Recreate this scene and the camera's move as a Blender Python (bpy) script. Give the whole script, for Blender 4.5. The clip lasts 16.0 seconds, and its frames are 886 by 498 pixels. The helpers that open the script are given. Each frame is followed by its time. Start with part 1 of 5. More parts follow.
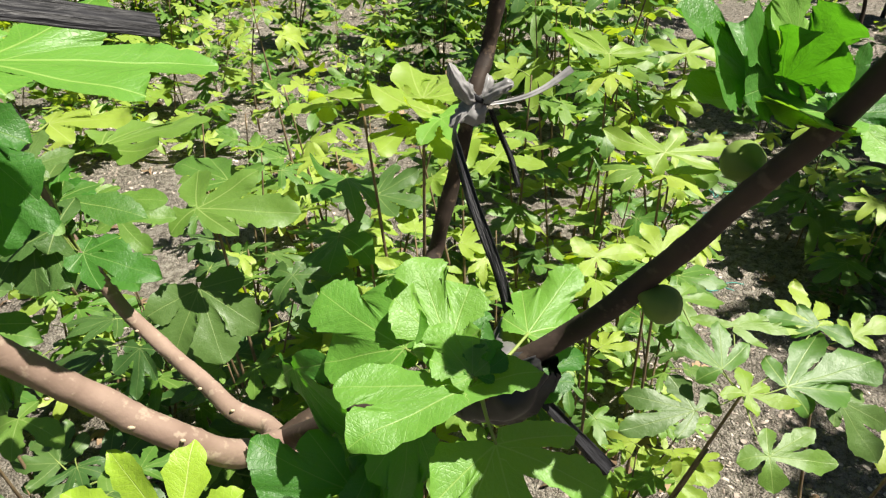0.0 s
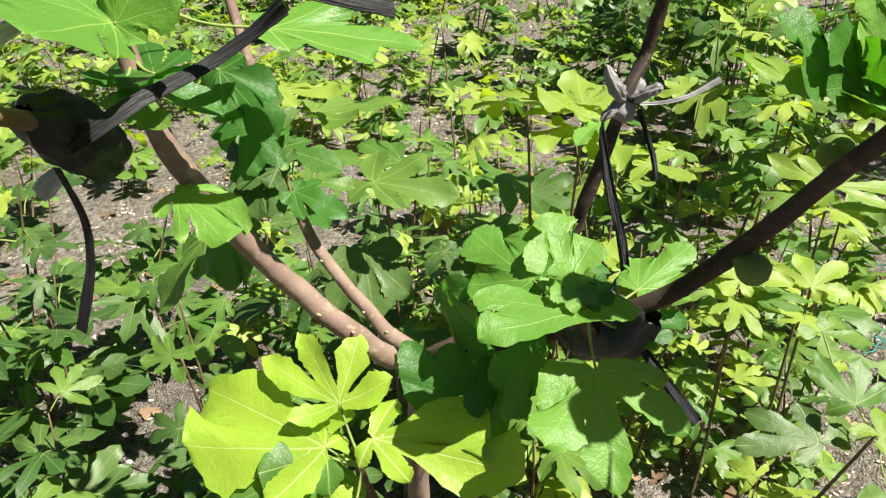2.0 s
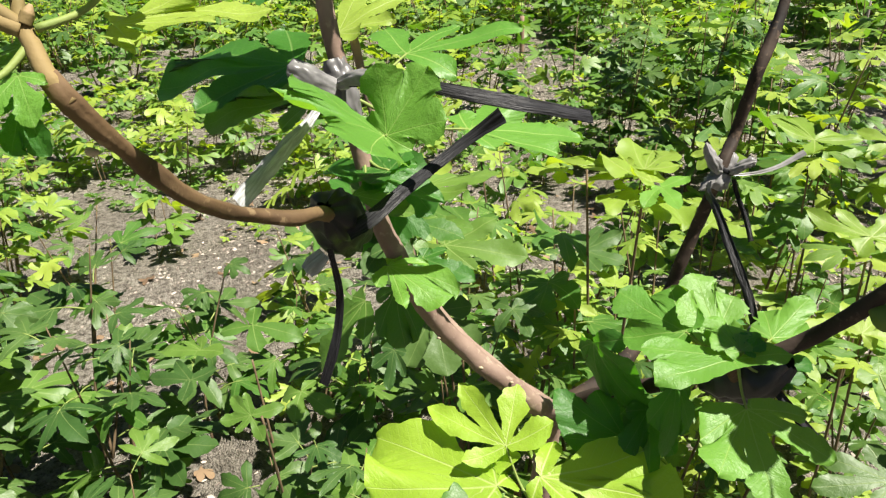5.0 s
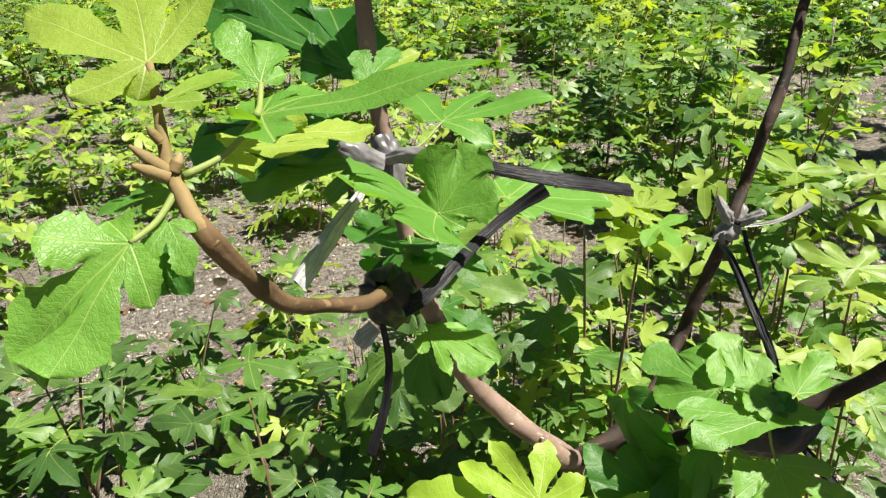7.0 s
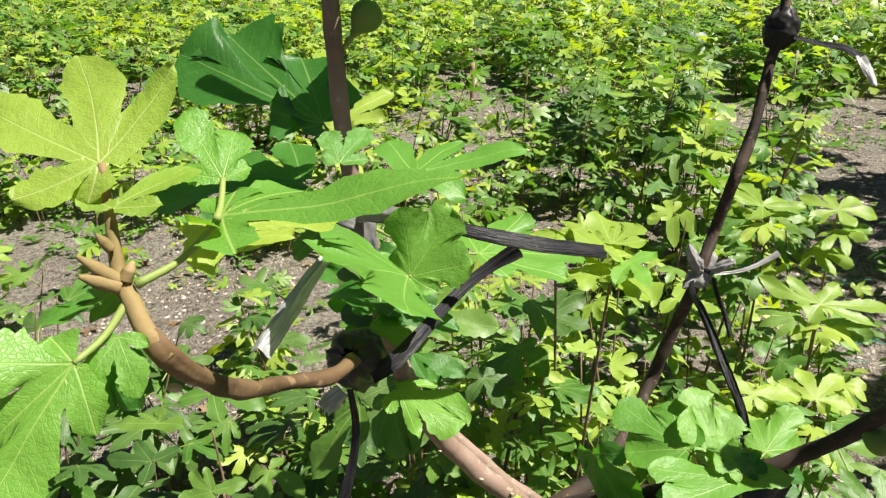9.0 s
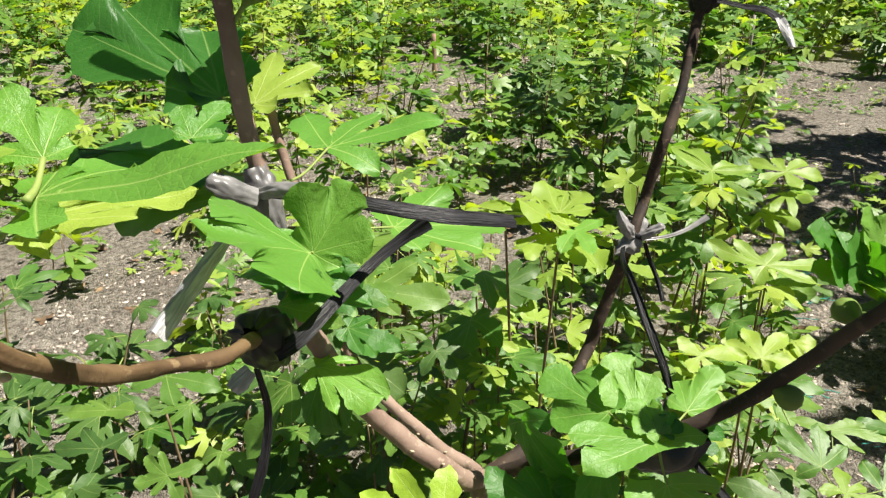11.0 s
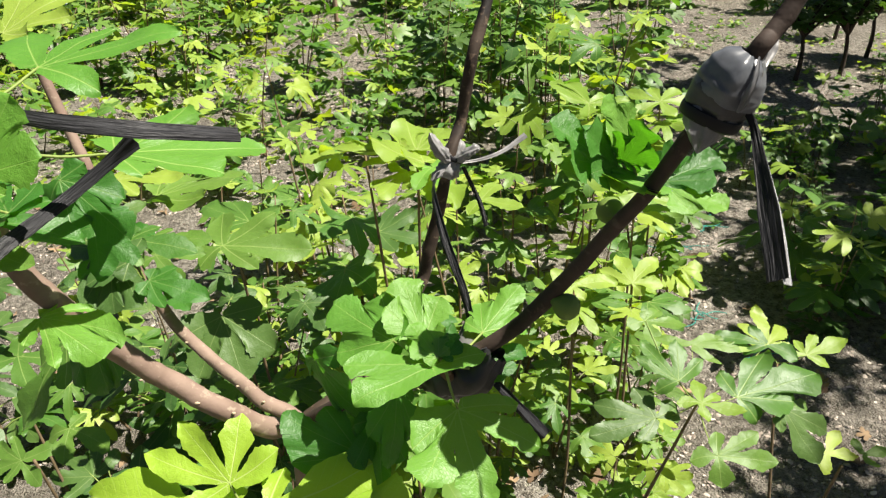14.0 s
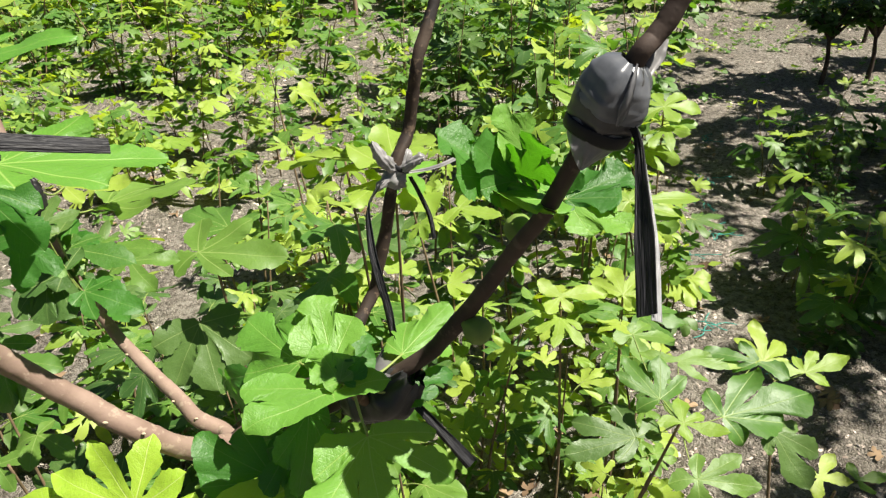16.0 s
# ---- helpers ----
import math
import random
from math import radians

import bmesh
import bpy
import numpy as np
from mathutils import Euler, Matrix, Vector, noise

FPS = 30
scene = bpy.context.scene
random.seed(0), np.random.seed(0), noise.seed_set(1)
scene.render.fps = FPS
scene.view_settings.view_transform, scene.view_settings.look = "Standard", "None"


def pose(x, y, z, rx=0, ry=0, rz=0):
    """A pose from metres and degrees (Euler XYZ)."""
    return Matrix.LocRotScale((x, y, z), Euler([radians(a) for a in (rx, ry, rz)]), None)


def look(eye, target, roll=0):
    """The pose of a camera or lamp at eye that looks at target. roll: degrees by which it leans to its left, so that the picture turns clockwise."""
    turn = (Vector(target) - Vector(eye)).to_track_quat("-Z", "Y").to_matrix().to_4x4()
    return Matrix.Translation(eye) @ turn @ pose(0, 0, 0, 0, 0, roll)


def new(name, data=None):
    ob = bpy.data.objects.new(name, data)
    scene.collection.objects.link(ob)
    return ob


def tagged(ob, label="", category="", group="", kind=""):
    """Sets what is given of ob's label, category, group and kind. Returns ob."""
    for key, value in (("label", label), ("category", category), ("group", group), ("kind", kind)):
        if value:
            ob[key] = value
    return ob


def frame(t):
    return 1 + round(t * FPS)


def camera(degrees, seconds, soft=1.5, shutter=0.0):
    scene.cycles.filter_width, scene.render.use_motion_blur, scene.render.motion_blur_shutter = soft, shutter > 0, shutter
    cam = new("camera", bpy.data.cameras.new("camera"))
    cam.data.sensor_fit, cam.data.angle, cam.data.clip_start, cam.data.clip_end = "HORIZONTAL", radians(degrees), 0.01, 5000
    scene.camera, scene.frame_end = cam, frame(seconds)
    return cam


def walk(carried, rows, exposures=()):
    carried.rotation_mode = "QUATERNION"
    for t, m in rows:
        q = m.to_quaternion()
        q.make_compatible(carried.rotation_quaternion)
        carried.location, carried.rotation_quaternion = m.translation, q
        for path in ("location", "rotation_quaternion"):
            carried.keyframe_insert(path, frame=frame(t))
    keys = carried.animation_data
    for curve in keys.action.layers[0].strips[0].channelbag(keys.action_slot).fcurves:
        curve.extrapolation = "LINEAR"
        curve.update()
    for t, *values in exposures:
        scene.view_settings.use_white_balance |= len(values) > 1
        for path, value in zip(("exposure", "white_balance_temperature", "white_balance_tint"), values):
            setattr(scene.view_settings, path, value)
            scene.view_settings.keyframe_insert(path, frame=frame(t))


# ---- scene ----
cam = camera(68.8, 16.0, soft=1.3)
PATH = [
    (0, (0.05, 0.032, 1.728), (-0.086, 1.774, 0.755), -0.8),
    (0.5, (0.031, 0.026, 1.728), (-0.154, 1.761, 0.751), -0.6),
    (1, (0.025, 0.001, 1.731), (-0.257, 1.729, 0.765), -0.5),
    (1.5, (0.048, -0.033, 1.733), (-0.371, 1.67, 0.773), 0.5),
    (2, (0.079, -0.089, 1.736), (-0.503, 1.58, 0.801), 0.3),
    (2.5, (0.101, -0.136, 1.737), (-0.622, 1.486, 0.818), -0.1),
    (3, (0.102, -0.155, 1.745), (-0.664, 1.474, 0.873), 0.4),
    (3.5, (0.075, -0.175, 1.751), (-0.689, 1.463, 0.894), 0.6),
    (4, (0.034, -0.205, 1.765), (-0.65, 1.489, 0.951), 0.0),
    (4.2, (0.015, -0.207, 1.769), (-0.646, 1.499, 0.961), -0.3),
    (6.3, (-0.091, -0.236, 1.812), (-0.659, 1.53, 1.064), -1.0),
    (6.5, (-0.097, -0.23, 1.816), (-0.65, 1.538, 1.064), -0.4),
    (7, (-0.099, -0.23, 1.832), (-0.645, 1.55, 1.104), -0.8),
    (7.5, (-0.11, -0.232, 1.842), (-0.635, 1.561, 1.13), -0.2),
    (8, (-0.116, -0.219, 1.851), (-0.606, 1.585, 1.139), 0.4),
    (8.2, (-0.115, -0.217, 1.858), (-0.605, 1.593, 1.164), 0.6),
    (10.3, (-0.074, -0.194, 1.864), (-0.477, 1.647, 1.195), 0.6),
    (10.5, (-0.068, -0.203, 1.87), (-0.464, 1.629, 1.172), 0.2),
    (11, (-0.056, -0.191, 1.859), (-0.429, 1.624, 1.108), 0.0),
    (11.5, (-0.035, -0.184, 1.849), (-0.372, 1.626, 1.068), -0.3),
    (12, (-0.016, -0.173, 1.84), (-0.333, 1.635, 1.044), -0.6),
    (12.5, (0.006, -0.172, 1.829), (-0.266, 1.621, 0.987), -1.1),
    (13, (0.036, -0.157, 1.817), (-0.189, 1.629, 0.945), -1.5),
    (13.5, (0.063, -0.148, 1.809), (-0.124, 1.64, 0.933), -1.6),
    (14, (0.09, -0.135, 1.807), (-0.063, 1.657, 0.933), -1.5),
    (14.5, (0.118, -0.122, 1.807), (-0.037, 1.675, 0.942), -1.6),
    (15, (0.142, -0.111, 1.805), (-0.038, 1.681, 0.936), -1.5),
    (15.5, (0.167, -0.1, 1.8), (-0.017, 1.688, 0.923), -1.6),
    (16, (0.187, -0.088, 1.8), (-0.041, 1.702, 0.937), -1.9),
]
walk(cam, [(t, look(eye, target, roll)) for t, eye, target, roll in PATH])

# ---------------------------------------------------------------- light
SUN_DIR = Vector((0.47, -0.05, 0.88)).normalized()
world = bpy.data.worlds.new("sky")
scene.world = world
world.use_nodes = True
_n = world.node_tree.nodes
_sky = _n.new("ShaderNodeTexSky")
_sky.sky_type = "NISHITA"
_sky.sun_disc = False
_sky.sun_elevation = math.asin(SUN_DIR.z)
_sky.sun_rotation = math.atan2(SUN_DIR.x, SUN_DIR.y)
_n["Background"].inputs["Strength"].default_value = 0.018
world.node_tree.links.new(_sky.outputs[0], _n["Background"].inputs["Color"])
_sun = bpy.data.lights.new("sun", "SUN")
_sun.energy, _sun.angle, _sun.color = 5.0, radians(0.53), (1.0, 0.94, 0.83)
sun = new("sun", _sun)
sun.matrix_world = look(SUN_DIR * 20, (0, 0, 0))
scene.view_settings.exposure = 1.38


# ---------------------------------------------------------------- materials
class Nodes:
    def __init__(self, name):
        self.m = bpy.data.materials.new(name)
        self.m.use_nodes = True
        self.t = self.m.node_tree
        self.bsdf = self.t.nodes["Principled BSDF"]
        self.out = self.t.nodes["Material Output"]

    def add(self, kind, **inputs):
        n = self.t.nodes.new(kind)
        for k, val in inputs.items():
            self.put(n.inputs[k.replace("_", " ")], val)
        return n

    def put(self, socket, val):
        if isinstance(val, bpy.types.NodeSocket):
            self.t.links.new(val, socket)
        else:
            socket.default_value = val

    def math(self, op, a, b=0.0, c=0.0, clamp=False):
        n = self.t.nodes.new("ShaderNodeMath")
        n.operation, n.use_clamp = op, clamp
        for i, val in enumerate((a, b, c)):
            self.put(n.inputs[i], val)
        return n.outputs[0]

    def mix(self, fac, a, b, mode="MIX"):
        n = self.t.nodes.new("ShaderNodeMix")
        n.data_type, n.blend_type = "RGBA", mode
        for i, val in ((0, fac), (6, a), (7, b)):
            if i and not isinstance(val, bpy.types.NodeSocket):
                val = (*val, 1.0)
            self.put(n.inputs[i], val)
        return n.outputs[2]

    def noise(self, scale, detail=4.0, rough=0.55, vec=None, out=0):
        n = self.add("ShaderNodeTexNoise", Scale=scale, Detail=detail, Roughness=rough)
        self.put(n.inputs["Vector"], vec if vec is not None else self.place())
        return n.outputs[out]

    def place(self):
        return self.t.nodes.new("ShaderNodeTexCoord").outputs["Object"]

    def ramp(self, fac, *stops):
        n = self.t.nodes.new("ShaderNodeValToRGB")
        while len(n.color_ramp.elements) < len(stops):
            n.color_ramp.elements.new(0.5)
        for e, (p, c) in zip(n.color_ramp.elements, stops):
            e.position, e.color = p, (*c, 1.0) if len(c) == 3 else c
        self.put(n.inputs[0], fac)
        return n.outputs[0]

    def bump(self, height, strength=0.3, distance=0.002):
        n = self.add("ShaderNodeBump", Strength=strength, Distance=distance, Height=height)
        self.put(self.bsdf.inputs["Normal"], n.outputs[0])
        return n.outputs[0]

    def base(self, colour, rough=0.6, spec=0.4):
        self.put(self.bsdf.inputs["Base Color"], colour if isinstance(colour, bpy.types.NodeSocket) else (*colour, 1))
        self.put(self.bsdf.inputs["Roughness"], rough)
        self.bsdf.inputs["Specular IOR Level"].default_value = spec
        return self.m


def leaf_material(name, dark, light, vein, glow, through_share):
    """A fig leaf: a pale midrib with side veins along every lobe, a little blotching, and light passing through the blade."""
    k = Nodes(name)
    uv = k.t.nodes.new("ShaderNodeUVMap").outputs[0]
    xyz = k.add("ShaderNodeSeparateXYZ", Vector=uv)
    near, r = k.math("ABSOLUTE", xyz.outputs[0]), xyz.outputs[1]
    width = k.math("MULTIPLY_ADD", r, -0.008, 0.011)
    main = k.math("SUBTRACT", 1.0, k.math("DIVIDE", near, width), clamp=True)
    rib = k.math("FRACT", k.math("MULTIPLY", k.math("MULTIPLY_ADD", near, -0.75, r), 11.0))
    rib = k.math("SUBTRACT", 1.0, k.math("MULTIPLY", k.math("ABSOLUTE", k.math("SUBTRACT", rib, 0.5)), 16.0), clamp=True)
    side = k.math("MULTIPLY", rib, 0.20)
    veins = k.math("MAXIMUM", main, side)
    rnd = k.t.nodes.new("ShaderNodeObjectInfo").outputs["Random"]
    isl = k.t.nodes.new("ShaderNodeNewGeometry").outputs["Random Per Island"]
    vary = k.math("FRACT", k.math("ADD", rnd, isl))
    blot = k.noise(5.0, 3.0, vec=uv)
    fac = k.math("ADD", k.math("MULTIPLY", vary, 0.72), k.math("MULTIPLY", blot, 0.22), clamp=True)
    body = k.mix(fac, dark, light)
    specks = k.ramp(k.noise(38.0, 2.0, vec=uv), (0.66, (0, 0, 0)), (0.74, (1, 1, 1)))
    body = k.mix(k.math("MULTIPLY", specks, 0.35), body, (light[0] * 1.5, light[1] * 1.05, light[2]))
    worn = k.ramp(k.noise(2.3, 3.0, vec=uv), (0.70, (0, 0, 0)), (0.76, (1, 1, 1)))
    body = k.mix(k.math("MULTIPLY", worn, k.math("MULTIPLY", k.math("GREATER_THAN", vary, 0.8), 0.5)), body, (0.20, 0.13, 0.05))
    colour = k.mix(k.math("MULTIPLY", veins, 0.68), body, vein)
    cell = k.add("ShaderNodeTexVoronoi", Scale=30.0, Vector=uv)
    cell.feature = "DISTANCE_TO_EDGE"
    height = k.math("SUBTRACT", k.math("MULTIPLY", k.math("MINIMUM", cell.outputs["Distance"], 0.15), 2.0), k.math("MULTIPLY", veins, 1.0))
    height = k.math("MULTIPLY_ADD", k.noise(7.0, 2.0, vec=uv), 4.0, height)
    normal = k.bump(height, 0.30, 0.0012)
    k.base(colour, k.math("MULTIPLY_ADD", blot, 0.20, 0.36), 0.40)
    back = k.mix(k.math("MULTIPLY", veins, 0.6), k.mix(fac, glow, (glow[0] * 1.35, glow[1] * 1.15, glow[2])), (glow[0] * 0.6, glow[1] * 0.75, glow[2] * 0.6))
    lit = k.add("ShaderNodeBsdfTranslucent", Color=back, Normal=normal)
    mixer = k.add("ShaderNodeMixShader", Fac=through_share)
    k.t.links.new(k.bsdf.outputs[0], mixer.inputs[1])
    k.t.links.new(lit.outputs[0], mixer.inputs[2])
    k.t.links.new(mixer.outputs[0], k.out.inputs["Surface"])
    return k.m


def bark_material(name, low, high, scar):
    k = Nodes(name)
    p = k.place()
    n1, n2 = k.noise(14.0, 5.0, vec=p), k.noise(90.0, 4.0, vec=p)
    col = k.mix(k.ramp(n1, (0.35, (0, 0, 0)), (0.68, (1, 1, 1))), low, high)
    col = k.mix(k.math("MULTIPLY", k.ramp(n2, (0.58, (0, 0, 0)), (0.66, (1, 1, 1))), 0.5), col, scar)
    k.bump(k.math("ADD", n2, k.math("MULTIPLY", k.noise(260.0, 2.0, vec=p), 0.4)), 0.55, 0.0012)
    return k.base(col, 0.75, 0.25)


def plastic_material(name, low, high, rough, through_share=0.0, relief=0.28, spec=0.42, streaks=False):
    """Crumpled film; on straps the dust and the creases run lengthwise."""
    k = Nodes(name)
    p = k.place()
    fold = k.noise(34.0, 2.0, 0.45, p)
    dust = k.noise(22.0, 5.0, 0.6, p)
    if streaks:
        xyz = k.add("ShaderNodeSeparateXYZ", Vector=k.t.nodes.new("ShaderNodeUVMap").outputs[0])
        along = k.add("ShaderNodeCombineXYZ", X=k.math("MULTIPLY", xyz.outputs[0], 5.0), Y=k.math("MULTIPLY", xyz.outputs[1], 22.0), Z=0.0).outputs[0]
        fold = k.noise(1.0, 3.0, 0.6, along)
        dust = k.noise(2.0, 4.0, 0.65, along)
    col = k.mix(k.ramp(dust, (0.38, (0, 0, 0)), (0.7, (1, 1, 1))), low, high)
    k.bump(fold, relief, 0.004)
    k.base(col, rough, spec)
    if through_share:
        lit = k.add("ShaderNodeBsdfTranslucent", Color=(*high, 1))
        mixer = k.add("ShaderNodeMixShader", Fac=through_share)
        k.t.links.new(k.bsdf.outputs[0], mixer.inputs[1])
        k.t.links.new(lit.outputs[0], mixer.inputs[2])
        k.t.links.new(mixer.outputs[0], k.out.inputs["Surface"])
    return k.m


def soil_material():
    k = Nodes("dry_stony_soil")
    p = k.place()
    big, mid, fine = k.noise(0.9, 5.0, 0.6, p), k.noise(30.0, 6.0, 0.75, p), k.noise(170.0, 4.0, 0.65, p)
    col = k.mix(k.ramp(big, (0.35, (0, 0, 0)), (0.65, (1, 1, 1))), (0.275, 0.245, 0.203), (0.545, 0.497, 0.430))
    col = k.mix(k.ramp(mid, (0.42, (0, 0, 0)), (0.60, (1, 1, 1))), col, (0.120, 0.104, 0.083))
    grit = k.add("ShaderNodeTexVoronoi", Scale=120.0, Vector=p)
    chip = k.ramp(k.noise(90.0, 3.0, 0.7, p), (0.55, (0, 0, 0)), (0.60, (1, 1, 1)))
    col = k.mix(k.math("MULTIPLY", chip, 0.75), col, k.mix(grit.outputs["Distance"], (0.48, 0.43, 0.36), (0.15, 0.12, 0.095)))
    col = k.mix(k.math("MULTIPLY", k.ramp(fine, (0.52, (0, 0, 0)), (0.62, (1, 1, 1))), 0.5), col, (0.43, 0.40, 0.345))
    k.bump(k.math("ADD", k.math("MULTIPLY", mid, 2.0), k.math("ADD", fine, k.math("MULTIPLY", grit.outputs["Distance"], -1.0))), 1.0, 0.03)
    return k.base(col, 0.95, 0.1)


def plain_material(name, low, high, scale=30.0, rough=0.7, bump=0.3, island=False):
    k = Nodes(name)
    n = k.noise(scale, 4.0)
    if island:
        n = k.math("ADD", k.math("MULTIPLY", n, 0.3), k.math("MULTIPLY", k.t.nodes.new("ShaderNodeNewGeometry").outputs["Random Per Island"], 0.75), clamp=True)
    k.bump(k.noise(scale * 4.0, 3.0), bump, 0.002)
    return k.base(k.mix(n, low, high), rough, 0.3)


LEAF = {
    "lime": leaf_material("young_lime_leaf", (0.134, 0.238, 0.030), (0.310, 0.392, 0.068), (0.43, 0.50, 0.17), (0.42, 0.62, 0.020), 0.37),
    "young": leaf_material("tender_yellow_green_leaf", (0.250, 0.400, 0.035), (0.340, 0.470, 0.055), (0.58, 0.64, 0.26), (0.40, 0.70, 0.02), 0.40),
    "mid": leaf_material("green_leaf", (0.037, 0.112, 0.017), (0.136, 0.222, 0.038), (0.28, 0.37, 0.11), (0.19, 0.46, 0.02), 0.25),
    "bright": leaf_material("bright_green_leaf", (0.062, 0.185, 0.024), (0.140, 0.285, 0.042), (0.32, 0.44, 0.12), (0.26, 0.58, 0.02), 0.30),
    # deep: darker green with the shade on the tree's own leaves put into it
    "deep": leaf_material("deep_green_shaded_leaf", (0.022, 0.092, 0.013), (0.064, 0.182, 0.026), (0.20, 0.32, 0.09), (0.11, 0.42, 0.012), 0.34),
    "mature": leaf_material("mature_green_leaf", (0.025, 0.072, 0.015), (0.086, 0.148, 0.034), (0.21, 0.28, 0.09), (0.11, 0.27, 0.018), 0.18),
}
BARK = bark_material("smooth_fig_bark", (0.150, 0.100, 0.078), (0.270, 0.195, 0.155), (0.36, 0.29, 0.22))
# Darker tones than BARK: slanting limb and small trunks, then the upright limb.
DARK_BARK = bark_material("dark_brown_bark", (0.024, 0.017, 0.014), (0.062, 0.043, 0.034), (0.115, 0.082, 0.062))
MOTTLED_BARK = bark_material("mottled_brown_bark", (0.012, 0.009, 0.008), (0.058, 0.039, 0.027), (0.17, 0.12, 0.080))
YOUNG_BARK = bark_material("young_twig_bark", (0.070, 0.042, 0.022), (0.165, 0.105, 0.052), (0.28, 0.20, 0.11))
GREEN_BARK = bark_material("green_shoot_bark", (0.150, 0.115, 0.045), (0.290, 0.205, 0.095), (0.40, 0.28, 0.17))
STEM = bark_material("thin_stem_bark", (0.10, 0.07, 0.04), (0.21, 0.15, 0.085), (0.22, 0.17, 0.11))
STALK = plain_material("green_leaf_stalk", (0.13, 0.20, 0.045), (0.24, 0.28, 0.08), 60.0, 0.6, 0.2)
SCAR = plain_material("pale_leaf_scar", (0.34, 0.26, 0.18), (0.46, 0.38, 0.27), 120.0, 0.85, 0.5)
FIG = plain_material("green_fig_skin", (0.085, 0.150, 0.030), (0.16, 0.22, 0.045), 22.0, 0.60, 0.15)
WRAP = plastic_material("grey_plastic_wrap", (0.045, 0.043, 0.043), (0.16, 0.155, 0.158), 0.36, 0.08)
BAG = plastic_material("dark_glossy_plastic_bag", (0.022, 0.021, 0.022), (0.060, 0.060, 0.064), 0.36, relief=0.08)
# Dusty film, its blue-grey also painting the sky's reflection on the bag top.
HOOD = plastic_material("dusty_sky_sheen_plastic", (0.050, 0.054, 0.062), (0.15, 0.158, 0.175), 0.32, relief=0.10)
SKIRT = plastic_material("thin_clouded_plastic", (0.09, 0.09, 0.095), (0.30, 0.30, 0.31), 0.28, 0.35)
PALE_WRAP = plastic_material("pale_grey_plastic_wrap", (0.14, 0.137, 0.137), (0.42, 0.41, 0.41), 0.34, 0.20)
# Black film, darkened further to put leaf shade on the twig-base ball into colour.
BLACK_WRAP = plastic_material("black_plastic_wrap", (0.007, 0.007, 0.007), (0.024, 0.023, 0.023), 0.46, spec=0.22)
CLEAR_STRAP = plastic_material("shiny_translucent_plastic", (0.22, 0.22, 0.228), (0.76, 0.76, 0.78), 0.24, 0.42, relief=0.7, streaks=True)
STRAP = plastic_material("black_plastic_strap", (0.007, 0.007, 0.008), (0.034, 0.034, 0.038), 0.46, relief=0.6, spec=0.16, streaks=True)
SOIL = soil_material()
STONE = plain_material("grey_gravel", (0.07, 0.058, 0.050), (0.40, 0.36, 0.32), 40.0, 0.9, 0.5, island=True)
LITTER = plain_material("dry_leaf_litter", (0.07, 0.048, 0.036), (0.58, 0.50, 0.43), 25.0, 0.9, 0.4, island=True)
DRY_LEAF = plain_material("dry_brown_leaf", (0.085, 0.050, 0.030), (0.27, 0.19, 0.115), 25.0, 0.9, 0.4, island=True)
NET = plain_material("teal_net_fibre", (0.02, 0.20, 0.17), (0.05, 0.34, 0.28), 60.0, 0.6, 0.2)
NETTING = plain_material("pale_netting", (0.16, 0.24, 0.22), (0.42, 0.47, 0.44), 45.0, 0.8, 0.5)
STAKE = plain_material("weathered_wood", (0.16, 0.11, 0.075), (0.30, 0.21, 0.15), 50.0, 0.85, 0.6)

# ---------------------------------------------------------------- mesh helpers


def ground_z(x, y):
    """Gentle rise away from the viewer with low bumps."""
    far = max(0.0, y)
    z = 0.06 * y if y < 20 else 1.2 + 0.05 * (y - 20)
    return z + 0.022 * math.sin(1.7 * x + 0.6 * far) * math.cos(1.3 * y) + 0.012 * math.sin(4.1 * x - 2.3 * y)


class Batch:
    """Collects vertices, faces and leaf-plane coordinates for one mesh."""

    def __init__(self):
        self.v, self.f, self.uv, self.mi = [], [], [], []

    def add(self, verts, faces, uvs=None, slot=0, m=None):
        n = len(self.v)
        self.v += [tuple(m @ Vector(p)) for p in verts] if m is not None else [tuple(p) for p in verts]
        self.f += [tuple(i + n for i in f) for f in faces]
        self.uv += list(uvs) if uvs is not None else [(0.0, -0.4)] * len(verts)
        self.mi += [slot] * len(faces)
        return self

    def mesh(self, name, *materials, smooth=True):
        me = bpy.data.meshes.new(name)
        me.from_pydata(self.v, [], self.f)
        layer = me.uv_layers.new(name="UVMap")
        idx = np.empty(len(me.loops), np.int32)
        me.loops.foreach_get("vertex_index", idx)
        layer.data.foreach_set("uv", np.array(self.uv, np.float32)[idx].ravel())
        for m in materials:
            me.materials.append(m)
        if len(materials) > 1:
            me.polygons.foreach_set("material_index", np.array(self.mi, np.int32))
        me.polygons.foreach_set("use_smooth", [smooth] * len(me.polygons))
        me.update()
        return me


def part(name, mesh, parent=None, label="", m=None):
    ob = new(name, mesh)
    if parent is not None:
        ob.parent = parent
        ob.matrix_parent_inverse = parent.matrix_world.inverted() if parent.matrix_basis != Matrix() else Matrix()
    if m is not None:
        ob.matrix_basis = m
    if label:
        tagged(ob, label)
    return ob


def thing(name, label, category, group="", kind="", at_place=(0, 0, 0)):
    ob = new(name)
    ob.empty_display_size = 0.05
    return tagged(ob, label, category, group, kind)


